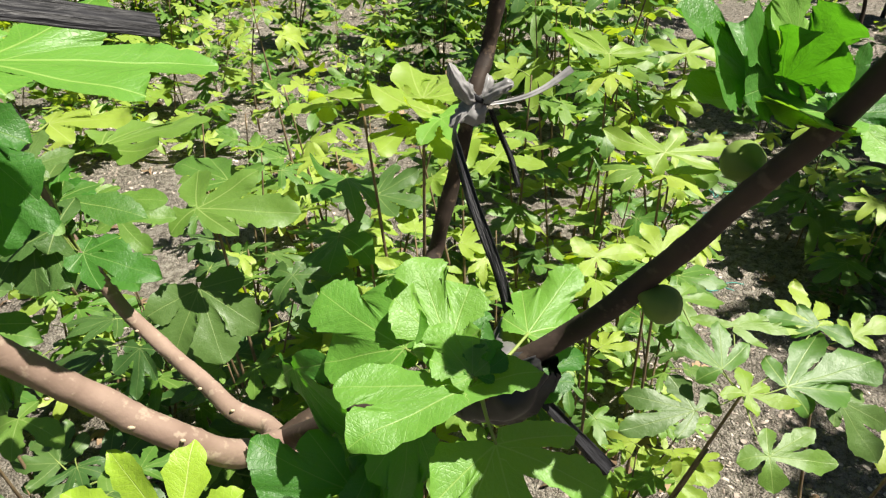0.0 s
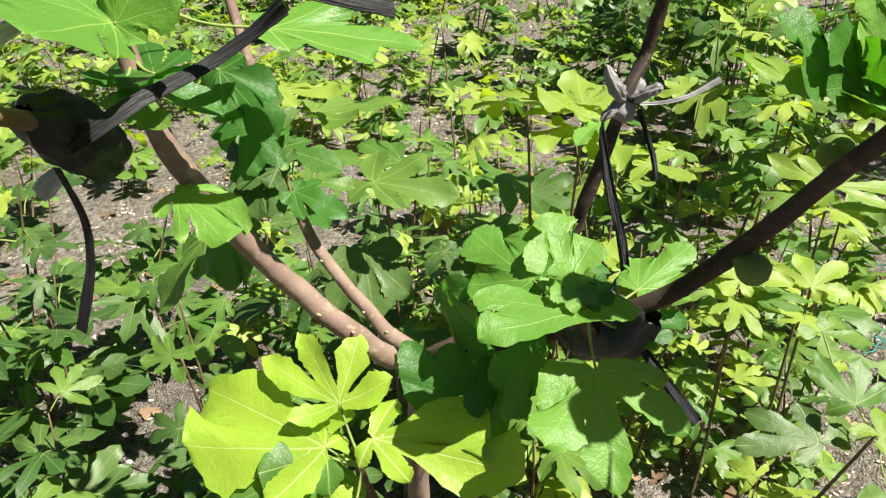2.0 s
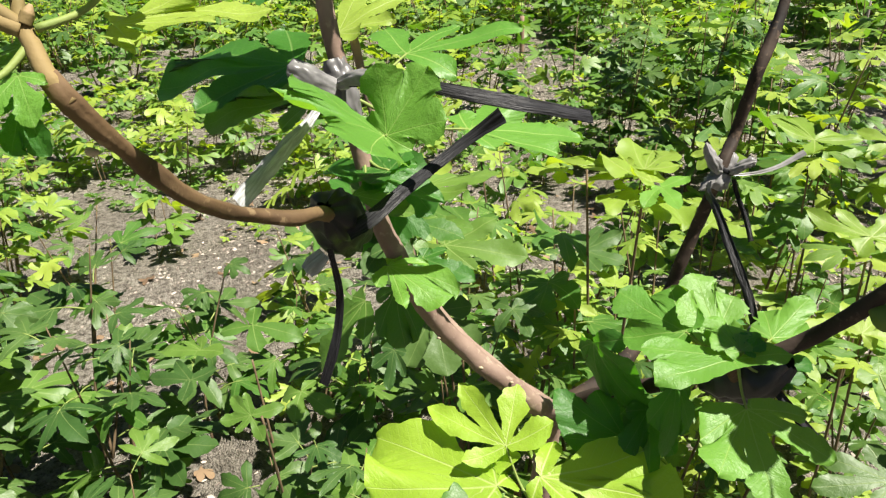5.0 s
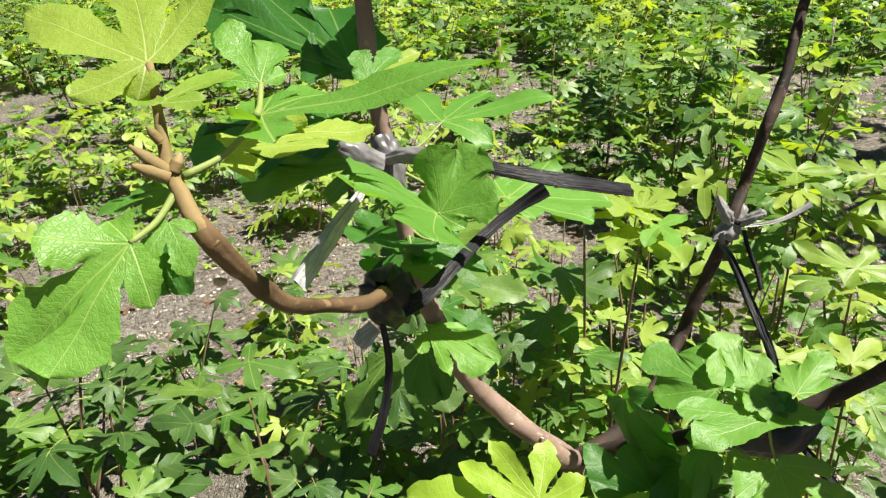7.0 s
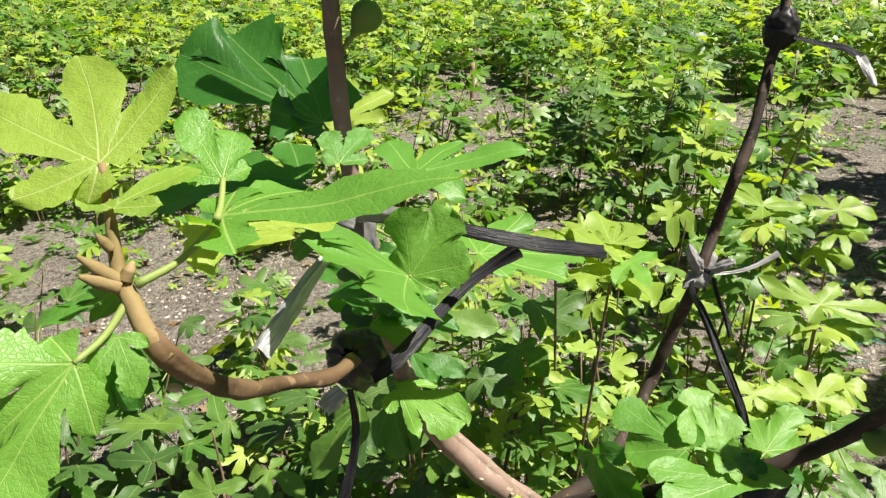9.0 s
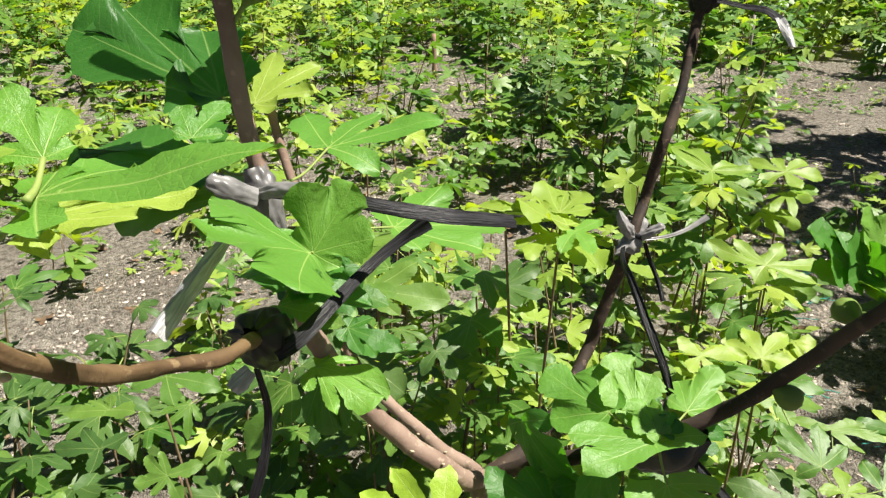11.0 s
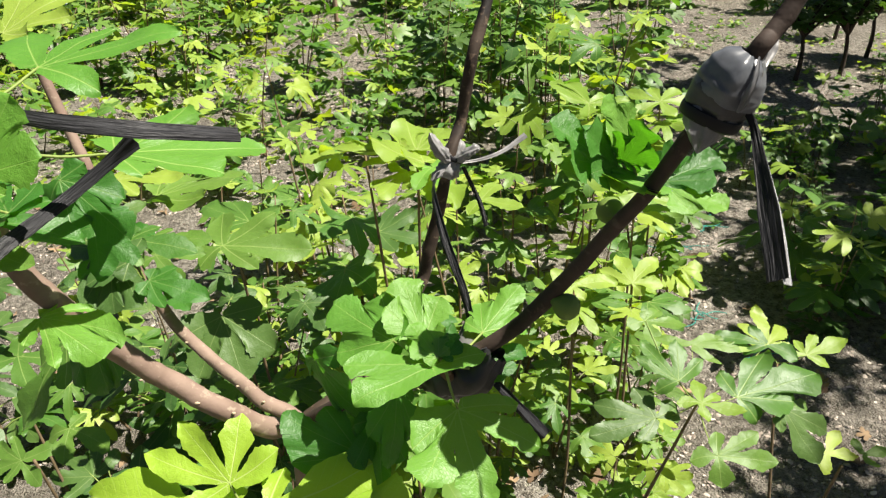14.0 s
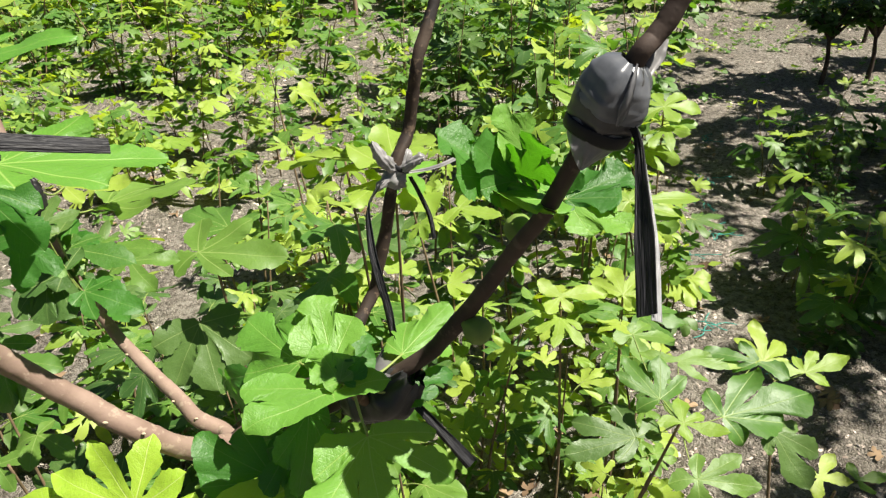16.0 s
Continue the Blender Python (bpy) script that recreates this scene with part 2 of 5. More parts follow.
def smooth_line(points, steps=6):
    """Catmull-Rom through the points."""
    p = [Vector(q) for q in points]
    p = [2 * p[0] - p[1], *p, 2 * p[-1] - p[-2]]
    out = []
    for i in range(1, len(p) - 2):
        for s in range(steps):
            t = s / steps
            a, b, c, d = p[i - 1:i + 3]
            out.append(0.5 * (2 * b + (c - a) * t + (2 * a - 5 * b + 4 * c - d) * t * t + (3 * b - 3 * c + d - a) * t ** 3))
    out.append(p[-2])
    return out


def frames_along(line):
    """Tangent and two cross directions at every point, without twist."""
    out, side = [], None
    for i, q in enumerate(line):
        tan = (line[min(i + 1, len(line) - 1)] - line[max(i - 1, 0)]).normalized()
        if side is None:
            side = tan.orthogonal().normalized()
        side = (side - tan * side.dot(tan)).normalized()
        out.append((tan, side, tan.cross(side)))
    return out


def tube(batch, points, radii, seg=10, steps=6, rough=0.0, nodes=0.0, slot=0, seed=0):
    """A tapered, slightly uneven tube with leaf-scar rings every `nodes` metres."""
    line = smooth_line(points, steps)
    n = len(line)
    r_at = np.interp(np.linspace(0, 1, n), np.linspace(0, 1, len(radii)), radii)
    verts, run = [], 0.0
    for i, (q, (tan, a, b)) in enumerate(zip(line, frames_along(line))):
        run += (q - line[i - 1]).length if i else 0.0
        ring = 0.0
        if nodes:
            ph = (run / nodes) % 1.0
            ring = 0.07 * math.exp(-((ph - 0.5) / 0.07) ** 2)
        for s in range(seg):
            w = 2 * math.pi * s / seg
            d = a * math.cos(w) + b * math.sin(w)
            bump = rough * noise.noise(Vector((run * 30 + seed, math.cos(w) * 1.3, math.sin(w) * 1.3 + seed)))
            verts.append(q + d * r_at[i] * (1 + ring + bump))
    faces = [(i * seg + s, i * seg + (s + 1) % seg, (i + 1) * seg + (s + 1) % seg, (i + 1) * seg + s) for i in range(n - 1) for s in range(seg)]
    faces += [tuple(reversed(range(seg))), tuple(range((n - 1) * seg, n * seg))]
    return batch.add(verts, faces, slot=slot)


def tube_mesh(name, points, radii, material, **kw):
    return tube(Batch(), points, radii, **kw).mesh(name, material)


LOBES = {  # angle, length and half-width of each lobe on one side; depth of the sinuses
    "five": (((0, 1.0, 0.185), (43, 0.92, 0.175), (92, 0.66, 0.150)), 0.46),
    "deep": (((0, 1.0, 0.150), (41, 0.95, 0.145), (86, 0.72, 0.125)), 0.32),
    "three": (((0, 1.0, 0.230), (50, 0.86, 0.205), (104, 0.50, 0.160)), 0.52),
    "ovate": (((0, 1.0, 0.340),), 0.12),
}


def blade(kind, seed, count, rows, fold=0.16, droop=0.16, wave=0.05, teeth=0.10, lobes=None, sinus=None, curl=1.0):
    """A fig leaf one unit long: petiole at the origin, tip along +y, face along +z. Every lobe is a paddle round its own
    midrib, joined to its neighbours along the line to the sinus between them. Leaf coordinates: across and along the midrib."""
    r = random.Random(seed)
    if lobes is None:
        side, sinus = LOBES[kind]
        lobes = []
        for a, length, half in side:
            for sgn in ((1,) if a == 0 else (1, -1)):
                lobes.append((sgn * a + r.uniform(-6, 6), length * r.uniform(0.84, 1.08), half * r.uniform(0.85, 1.15)))
    lobes = sorted(lobes)
    verts, uvs, faces = [(0.0, 0.0, 0.0)], [(0.0, 0.0)], []
    ph = r.uniform(0, 6.28)

    def put(x, y, u, v, lift):
        rr = x * x + y * y
        swell = 0.075 * math.sqrt(rr) * noise.noise(Vector((3.2 * x, 3.2 * y, seed * 0.61)))
        verts.append((x, y, fold * min(abs(u), 0.22) - droop * rr + lift + swell))
        uvs.append((u, v))
        return len(verts) - 1

    # the sinuses, as lines out from the petiole that neighbouring lobes share
    marks = []
    for i in range(len(lobes) + 1):
        if i == 0 or i == len(lobes):
            a, length, half = lobes[0 if i == 0 else -1]
            out = (112 if len(lobes) == 1 else min(64.0, 174 - abs(a)) if abs(a) < 168 else 30.0) * (-1 if i == 0 else 1)
            marks.append((a + out, (0.10 if len(lobes) == 1 else 0.17) * length))
        else:
            (a, la, _), (b, lb, _) = lobes[i - 1], lobes[i]
            gap = max(12.0, b - a)
            marks.append(((a + b) / 2 + 0.12 * gap * (lb - la), (sinus if gap > (22 if sinus < 0.4 else 30) else max(sinus, 0.78)) * min(la, lb) * min(1.2, max(0.45, 44.0 / gap)) * r.uniform(0.85, 1.15)))
    lines = []
    for i, (a, rad) in enumerate(marks):
        near_lobe = min(lobes, key=lambda q: abs(q[0] - a))
        d = radians(abs(a - near_lobe[0]))
        lines.append([0] + [put(rad * q * math.sin(radians(a)), rad * q * math.cos(radians(a)), rad * q * math.sin(d), max(0.0, rad * q * math.cos(d)), 0.0) for q in [(j + 1) / rows for j in range(rows)]])
    for i, (a, length, half) in enumerate(lobes):
        dx, dy = math.sin(radians(a)), math.cos(radians(a))
        bend, lean, hook = curl * r.gauss(0.02, 0.15), curl * r.gauss(0, 0.38), r.gauss(0, 0.06) - 0.0009 * a
        n_teeth = r.choice((2.5, 3.0, 3.5, 4.0)) * (1.5 if len(lobes) == 1 or count > 12 else 1.0)

        def spot(along, off, x01):
            # a point of this lobe; the lobe hooks a little forward towards its end
            h = off + hook * length * x01 * x01
            return dx * along + dy * h, dy * along - dx * h

        spine = [0]
        for k in range(1, count + 1):
            q = math.sin(math.pi / 2 * k / count)
            x, y = spot(length * q, 0.0, q)
            spine.append(put(x, y, 0.0, length * q, bend * q * q))
        for sgn, line, (ma, mr) in ((-1, lines[i], marks[i]), (1, lines[i + 1], marks[i + 1])):
            d = radians(ma - a)
            s0, h0 = mr * math.cos(d), abs(mr * math.sin(d))
            grid = [line]
            tp = r.uniform(0, 1)
            for k in range(1, count):
                q = math.sin(math.pi / 2 * k / count)
                s = s0 + (length - s0) * q
                e = min(1.0, q / 0.55)
                e = e * e * (3 - 2 * e)
                w = h0 + (half - h0) * e if q < 0.55 else half * (1 - ((q - 0.55) / 0.45) ** 1.9) ** 0.74
                scallop = 1.5 * teeth * (abs(math.sin(math.pi * (n_teeth * q + tp))) - 0.6) + 1.5 * teeth * noise.noise(Vector((q * 5.0, seed * 0.37 + i, sgn)))
                w *= 1 + scallop * min(1.0, 2.5 * q)
                row = [spine[k]]
                sp = length * q
                for j in range(1, rows + 1):
                    f = j / rows
                    al = sp + (s - sp) * f
                    x, y = spot(al, sgn * w * f, q)
                    ripple = wave * f * f * q * math.sin(7.0 * s / length + ph + sgn * 1.3 + i)
                    row.append(put(x, y, sgn * w * f, al - 0.15 * (s - sp), bend * q * q + lean * sgn * w * f * q + ripple))
                grid.append(row)
            grid.append([spine[count]] * (rows + 1))
            for k in range(count):
                for j in range(rows):
                    loop = []
                    for v in (grid[k][j], grid[k][j + 1], grid[k + 1][j + 1], grid[k + 1][j]):
                        if v not in loop:
                            loop.append(v)
                    if len(loop) > 2:
                        faces.append(tuple(loop if sgn > 0 else reversed(loop)))
    return verts, faces, uvs


_leaf_cache = {}


def leaf_mesh(kind, tint, variant, detail, stalk=0.0):
    """Shared leaf meshes; with a stalk they carry their own petiole as a second material."""
    key = (kind, tint, variant, detail, stalk)
    if key not in _leaf_cache:
        count, rings = {"near": (12, 2), "mid": (5, 1), "far": (2, 1)}[detail]
        r = random.Random(variant * 31 + len(kind) * 7 + ord(kind[0]))
        vv, ff, uu = blade(kind, r.randint(0, 999), count, rings, fold=r.uniform(0.03, 0.16), droop=r.uniform(0.05, 0.45), wave=r.uniform(0.02, 0.06), teeth=0.13)
        b = Batch().add(vv, ff, uu)
        if stalk:
            tube(b, [(0, -stalk, -0.35 * stalk), (0, -0.5 * stalk, -0.10 * stalk), (0, 0, -0.004), (0, 0.12, -0.006)], [0.022, 0.017, 0.014, 0.006], seg=5, steps=3, slot=1)
        _leaf_cache[key] = b.mesh("leaf", LEAF[tint], STALK)
    return _leaf_cache[key]


def leaf_pose(base, direction, normal, length, width=1.0):
    y = Vector(direction).normalized()
    z = Vector(normal)
    z = (z - y * z.dot(y)).normalized()
    x = y.cross(z)
    rot = Matrix((x, y, z)).transposed().to_4x4()
    return Matrix.Translation(base) @ rot @ Matrix.Diagonal((length * width, length, length, 1))


_hero = [0]


def hero_leaf(owner, tint, base, tip, normal, lobes, width, sinus, droop, attach=None):
    """A single leaf of the tree with the lobes it has (angle from its main lobe, relative length), and its stalk where it shows."""
    base, tip = Vector(base), Vector(tip)
    _hero[0] += 1
    r = random.Random(_hero[0])
    spots = sorted([(0.0, 1.0), *[(float(a), l) for a, l in lobes]])
    if len(spots) == 1:
        # an undivided leaf has two shallow shoulders
        spots = [(-r.uniform(30, 40), r.uniform(0.62, 0.80)), (0.0, 1.0), (r.uniform(30, 40), r.uniform(0.62, 0.80))]
        width, sinus = width * 1.25, 0.80
    full = []
    for i, (a, l) in enumerate(spots):
        gaps = [abs(a - spots[k][0]) for k in (i - 1, i + 1) if 0 <= k < len(spots)]
        half = width * (0.205 if l > 0.6 else 0.17)
        if gaps and sinus < 0.6 and min(gaps) > (22 if sinus < 0.4 else 30):
            half = min(half, 0.56 * max(1.0, width) * l * math.sin(radians(min(gaps) / 2)))
        full.append((a, l, max(0.07, half)))
    if 1 < len(spots) <= 4 and spots[0][0] > -70:
        full.append((spots[0][0] - 50, 0.48 * spots[0][1], 0.13))
    if 1 < len(spots) <= 4 and spots[-1][0] < 70:
        full.append((spots[-1][0] + 50, 0.48 * spots[-1][1], 0.13))
    vv, ff, uu = blade("", r.randint(0, 9999), 16, 3, fold=r.uniform(0.05, 0.18), droop=droop, wave=r.uniform(0.02, 0.05), teeth=0.13 if len(spots) > 1 else 0.07, lobes=full, sinus=min(0.92, sinus), curl=0.55)
    me = Batch().add(vv, ff, uu).mesh("leaf", LEAF[tint])
    ob = part("leaf", me, owner, m=leaf_pose(base, tip - base, normal, (tip - base).length))
    if attach is not None:
        a = Vector(attach)
        mid = (a + base) / 2 + Vector((0, 0, -0.10)) * (a - base).length
        part("stalk", tube_mesh("stalk", [a, mid, base], [0.0017, 0.0013, 0.0011], STALK, seg=8, steps=5, rough=0.06), owner)
    return ob


# ---------------------------------------------------------------- ground
def build_ground():
    xs = sorted(set([round(-4.2 + 0.07 * i, 3) for i in range(121)] + [-400, -120, -60, -30, -16, -10, -7, -5.2, 5.2, 7, 10, 16, 30, 60, 120, 400]))
    ys = sorted(set([round(-1.2 + 0.07 * i, 3) for i in range(121)] + [-200, -60, -20, -8, -3, 8.2, 9, 10, 11, 12, 14, 16, 18, 20, 24, 30, 45, 80, 160, 400]))
    b = Batch()
    verts = []
    for y in ys:
        for x in xs:
            z = ground_z(x, y)
            if -4.5 < x < 4.5 and -1.3 < y < 7.5:
                z += 0.030 * noise.fractal(Vector((x * 1.8, y * 1.8, 3.0)), 0.8, 2.0, 4)
            verts.append((x, y, z))
    w = len(xs)
    b.add(verts, [(j * w + i, j * w + i + 1, (j + 1) * w + i + 1, (j + 1) * w + i) for j in range(len(ys) - 1) for i in range(w - 1)])
    return tagged(new("ground", b.mesh("ground", SOIL)), "dry brown stony soil strewn with litter between fig plants", "ground", kind="structure")


build_ground()
TREE = "pinkish-brown fig tree with smooth limbs and plastic-wrapped air layers"
fig_tree = thing("fig_tree", TREE, "fig tree")


def limb(name, points, radii, material=None, label="", parent=None, rough=0.10, nodes=0.055, seed=0, seg=18):
    return part(name, tube_mesh(name, points, radii, material or BARK, seg=seg, steps=9, rough=rough, nodes=nodes, seed=seed), parent or fig_tree, label)


J = (-0.138, 0.461, 1.278)
limb("trunk", [(-0.20, 0.62, -0.05), (-0.185, 0.60, 0.25), (-0.170, 0.56, 0.65), (-0.160, 0.50, 1.02), J], [0.0234, 0.0189, 0.0166, 0.0149, 0.0140], seed=1)
limb_low = limb("limb", [J, (-0.150, 0.398, 1.328), (-0.177, 0.374, 1.368), (-0.204, 0.372, 1.386), (-0.224, 0.368, 1.407), (-0.242, 0.360, 1.429), (-0.262, 0.338, 1.476), (-0.270, 0.305, 1.535), (-0.280, 0.288, 1.580), (-0.292, 0.285, 1.64), (-0.307, 0.288, 1.708), (-0.313, 0.286, 1.741), (-0.320, 0.286, 1.800), (-0.326, 0.288, 1.90), (-0.330, 0.30, 2.05)], [0.0115, 0.0112, 0.0108, 0.0106, 0.0102, 0.0091, 0.0077, 0.0073, 0.0069, 0.0065], label="thick pinkish-brown limb", seed=2, nodes=0.05)
limb("limb", [J, (-0.163, 0.490, 1.270), (-0.196, 0.495, 1.283), (-0.233, 0.525, 1.287), (-0.273, 0.553, 1.293), (-0.310, 0.575, 1.308), (-0.340, 0.588, 1.330), (-0.362, 0.595, 1.365), (-0.385, 0.585, 1.45), (-0.40, 0.585, 1.54), (-0.44, 0.61, 1.64), (-0.462, 0.622, 1.715)], [0.0102, 0.0095, 0.0089, 0.0083, 0.0076, 0.0070, 0.0064, 0.0059], label="thinner limb rising behind the thick one", seed=3, nodes=0.045)
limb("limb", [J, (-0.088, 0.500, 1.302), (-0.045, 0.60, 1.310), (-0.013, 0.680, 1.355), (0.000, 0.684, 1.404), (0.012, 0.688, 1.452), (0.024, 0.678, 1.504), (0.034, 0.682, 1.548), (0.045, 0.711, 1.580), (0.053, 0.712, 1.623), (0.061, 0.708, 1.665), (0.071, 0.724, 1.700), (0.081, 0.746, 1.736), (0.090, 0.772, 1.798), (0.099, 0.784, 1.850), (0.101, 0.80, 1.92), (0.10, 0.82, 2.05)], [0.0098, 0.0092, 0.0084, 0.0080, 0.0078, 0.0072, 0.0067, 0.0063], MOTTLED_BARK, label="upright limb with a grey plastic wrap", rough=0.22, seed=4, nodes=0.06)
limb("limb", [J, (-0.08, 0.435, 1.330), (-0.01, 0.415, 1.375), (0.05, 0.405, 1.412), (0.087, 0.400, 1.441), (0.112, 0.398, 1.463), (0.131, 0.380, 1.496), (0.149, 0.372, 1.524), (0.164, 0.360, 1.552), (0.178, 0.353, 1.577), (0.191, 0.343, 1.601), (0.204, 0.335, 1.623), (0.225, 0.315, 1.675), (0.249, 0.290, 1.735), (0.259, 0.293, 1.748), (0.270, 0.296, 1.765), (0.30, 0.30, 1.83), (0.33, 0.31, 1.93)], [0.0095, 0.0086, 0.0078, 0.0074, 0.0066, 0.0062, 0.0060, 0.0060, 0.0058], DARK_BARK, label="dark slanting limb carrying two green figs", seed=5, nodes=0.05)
twig = [(-0.265, 0.134, 1.639), (-0.280, 0.091, 1.654), (-0.270, 0.034, 1.687), (-0.255, -0.013, 1.724), (-0.252, -0.032, 1.744), (-0.257, -0.035, 1.754), (-0.263, -0.033, 1.764), (-0.268, -0.031, 1.772), (-0.272, -0.027, 1.784), (-0.279, -0.019, 1.810)]
limb("twig", [(-0.283, 0.235, 1.60), (-0.268, 0.17, 1.628), *twig[:-4]], [0.0058, 0.0054, 0.0051, 0.0049, 0.0047, 0.0044, 0.0041, 0.0039, 0.0036], YOUNG_BARK, "knobbly light-brown young twig", rough=0.50, nodes=0.018, seed=6, seg=14)
low_shoot = limb("shoot", [(0.055, 0.39, 1.405), (0.045, 0.375, 1.425), (0.038, 0.355, 1.455)], [0.006, 0.005, 0.003], YOUNG_BARK, "short leafy green shoot", seed=7, nodes=0.02)
bright_shoot = limb("shoot", [(-0.16, 0.52, 0.95), (-0.15, 0.40, 1.08), (-0.150, 0.335, 1.20), (-0.150, 0.315, 1.28)], [0.009, 0.008, 0.006, 0.004], YOUNG_BARK, "upright shoot with lime-green young leaves", seed=8, nodes=0.03)
twig_shoot = limb("shoot", twig[-6:], [0.0040, 0.0036, 0.0033, 0.0030, 0.0022, 0.0013], GREEN_BARK, "tender shoot tip with pale lime leaves", seed=9, nodes=0.02)

for a, b, size in (((-0.2665, -0.0335, 1.772), (-0.2755, -0.0410, 1.783), 0.0026), ((-0.2660, -0.0340, 1.770), (-0.2750, -0.0420, 1.776), 0.0030), ((-0.2650, -0.0325, 1.772), (-0.2625, -0.0300, 1.7785), 0.0026), ((-0.2690, -0.0320, 1.783), (-0.2720, -0.0345, 1.789), 0.0020)):
    limb("bud", [a, Vector(a).lerp(Vector(b), 0.55), b], [size, size * 0.95, size * 0.25], GREEN_BARK, parent=twig_shoot, rough=0.08, nodes=0.0, seed=9, seg=10)

# ---- leaves of the tree
hero_leaf(twig_shoot, "bright", (-0.252, 0.013, 1.799), (-0.277, 0.025, 1.825), (0.309, -0.722, 0.619), ((39, 0.66),), 1.10, 0.70, 0.12, (-0.241, -0.010, 1.790))
hero_leaf(twig_shoot, "lime", (-0.280, -0.019, 1.810), (-0.340, -0.019, 1.831), (0.252, -0.605, 0.756), ((51, 0.91), (93, 0.71), (-67, 0.47)), 1.00, 0.42, 0.12)
hero_leaf(twig_shoot, "lime", (-0.271, -0.026, 1.796), (-0.256, 0.003, 1.811), (0.101, -0.504, 0.858), ((-103, 0.46),), 1.00, 0.40, 0.12)
hero_leaf(twig_shoot, "bright", (-0.263, -0.042, 1.755), (-0.247, -0.053, 1.742), (0.204, -0.612, 0.764), ((57, 0.85),), 1.20, 0.50, 0.12)
hero_leaf(twig_shoot, "deep", (-0.270, -0.037, 1.746), (-0.259, -0.045, 1.728), (0.207, -0.830, 0.518), ((35, 0.97),), 1.20, 0.60, 0.12)
hero_leaf(twig_shoot, "bright", (-0.274, -0.025, 1.764), (-0.300, -0.043, 1.756), (0.000, -0.406, 0.914), ((11, 0.61),), 1.00, 0.50, 0.12)
hero_leaf(fig_tree, "deep", (-0.340, 0.295, 1.776), (-0.497, 0.337, 1.828), (0.100, -0.602, 0.792), ((14, 0.88), (39, 0.57), (-29, 0.25)), 1.15, 0.62, 0.03, (-0.322, 0.290, 1.760))
hero_leaf(fig_tree, "mid", (-0.335, 0.310, 1.690), (-0.470, 0.290, 1.672), (0.000, -0.301, 0.954), ((23, 0.89), (-55, 0.42)), 1.00, 0.50, 0.12, (-0.298, 0.286, 1.665))
hero_leaf(fig_tree, "deep", (-0.388, 0.343, 1.709), (-0.558, 0.328, 1.703), (0.000, -0.352, 0.936), ((21, 0.91), (-38, 0.59)), 1.00, 0.50, 0.12, (-0.310, 0.288, 1.720))
hero_leaf(fig_tree, "bright", (-0.287, 0.387, 1.716), (-0.193, 0.453, 1.740), (0.000, -0.349, 0.937), ((-94, 0.75), (-38, 0.70)), 0.95, 0.40, 0.12, (-0.306, 0.288, 1.705))
hero_leaf(fig_tree, "lime", (-0.469, 0.596, 1.718), (-0.411, 0.682, 1.768), (0.000, -0.503, 0.865), ((-36, 0.96), (31, 0.68)), 1.00, 0.50, 0.12)
hero_leaf(fig_tree, "bright", (-0.245, 0.230, 1.673), (-0.281, 0.150, 1.718), (0.30, -0.25, 0.92), ((-40, 0.80), (38, 0.82)), 1.45, 0.86, 0.02, (-0.296, 0.286, 1.665))
hero_leaf(fig_tree, "bright", (-0.243, 0.232, 1.673), (-0.215, 0.255, 1.722), (0.15, -0.75, 0.64), ((-38, 0.85), (42, 0.80)), 1.35, 0.88, 0.02, (-0.296, 0.286, 1.665))
# unseen leaf higher up, added to cast shade on the thick limb
hero_leaf(fig_tree, "deep", (-0.290, 0.310, 1.930), (-0.175, 0.300, 1.950), (0.10, -0.10, 0.99), ((-42, 0.85), (42, 0.85)), 1.30, 0.70, 0.10, (-0.326, 0.288, 1.905))
hero_leaf(twig_shoot, "lime", (-0.279, 0.023, 1.768), (-0.224, 0.066, 1.779), (0.100, -0.350, 0.931), ((22, 0.65), (-14, 0.53)), 0.80, 0.40, 0.12)
hero_leaf(twig_shoot, "bright", (-0.230, 0.077, 1.794), (-0.224, 0.101, 1.810), (0.196, -0.588, 0.784), ((-47, 0.69),), 1.10, 0.60, 0.12)
hero_leaf(fig_tree, "deep", (-0.262, 0.275, 1.632), (-0.350, 0.300, 1.632), (0.000, -0.250, 0.968), ((32, 0.86), (-43, 0.57)), 1.00, 0.50, 0.12, (-0.290, 0.286, 1.64))
hero_leaf(fig_tree, "mid", (-0.282, 0.244, 1.618), (-0.226, 0.239, 1.616), (0.000, -0.301, 0.954), ((127, 0.55),), 1.00, 0.50, 0.12, (-0.288, 0.286, 1.625))
hero_leaf(fig_tree, "deep", (-0.282, 0.270, 1.629), (-0.213, 0.275, 1.623), (0.100, -0.300, 0.949), ((-39, 0.69),), 1.10, 0.50, 0.12, (-0.290, 0.286, 1.64))
hero_leaf(fig_tree, "bright", (-0.271, 0.282, 1.538), (-0.200, 0.277, 1.536), (0.000, -0.447, 0.894), ((21, 0.96), (46, 0.75), (-37, 0.51)), 0.90, 0.38, 0.12, (-0.270, 0.330, 1.500))
hero_leaf(fig_tree, "mid", (-0.363, 0.410, 1.424), (-0.413, 0.356, 1.351), (-0.205, -0.717, 0.666), ((29, 0.39),), 1.00, 0.60, 0.12)
hero_leaf(fig_tree, "mid", (-0.314, 0.392, 1.455), (-0.267, 0.358, 1.419), (0.000, -0.733, 0.680), ((26, 0.98), (54, 0.84)), 1.00, 0.42, 0.12)
hero_leaf(fig_tree, "bright", (-0.212, 0.345, 1.655), (-0.118, 0.430, 1.640), (0.12, -0.12, 0.98), ((-34, 0.62), (34, 0.66)), 0.80, 0.75, 0.04, (-0.300, 0.292, 1.690))
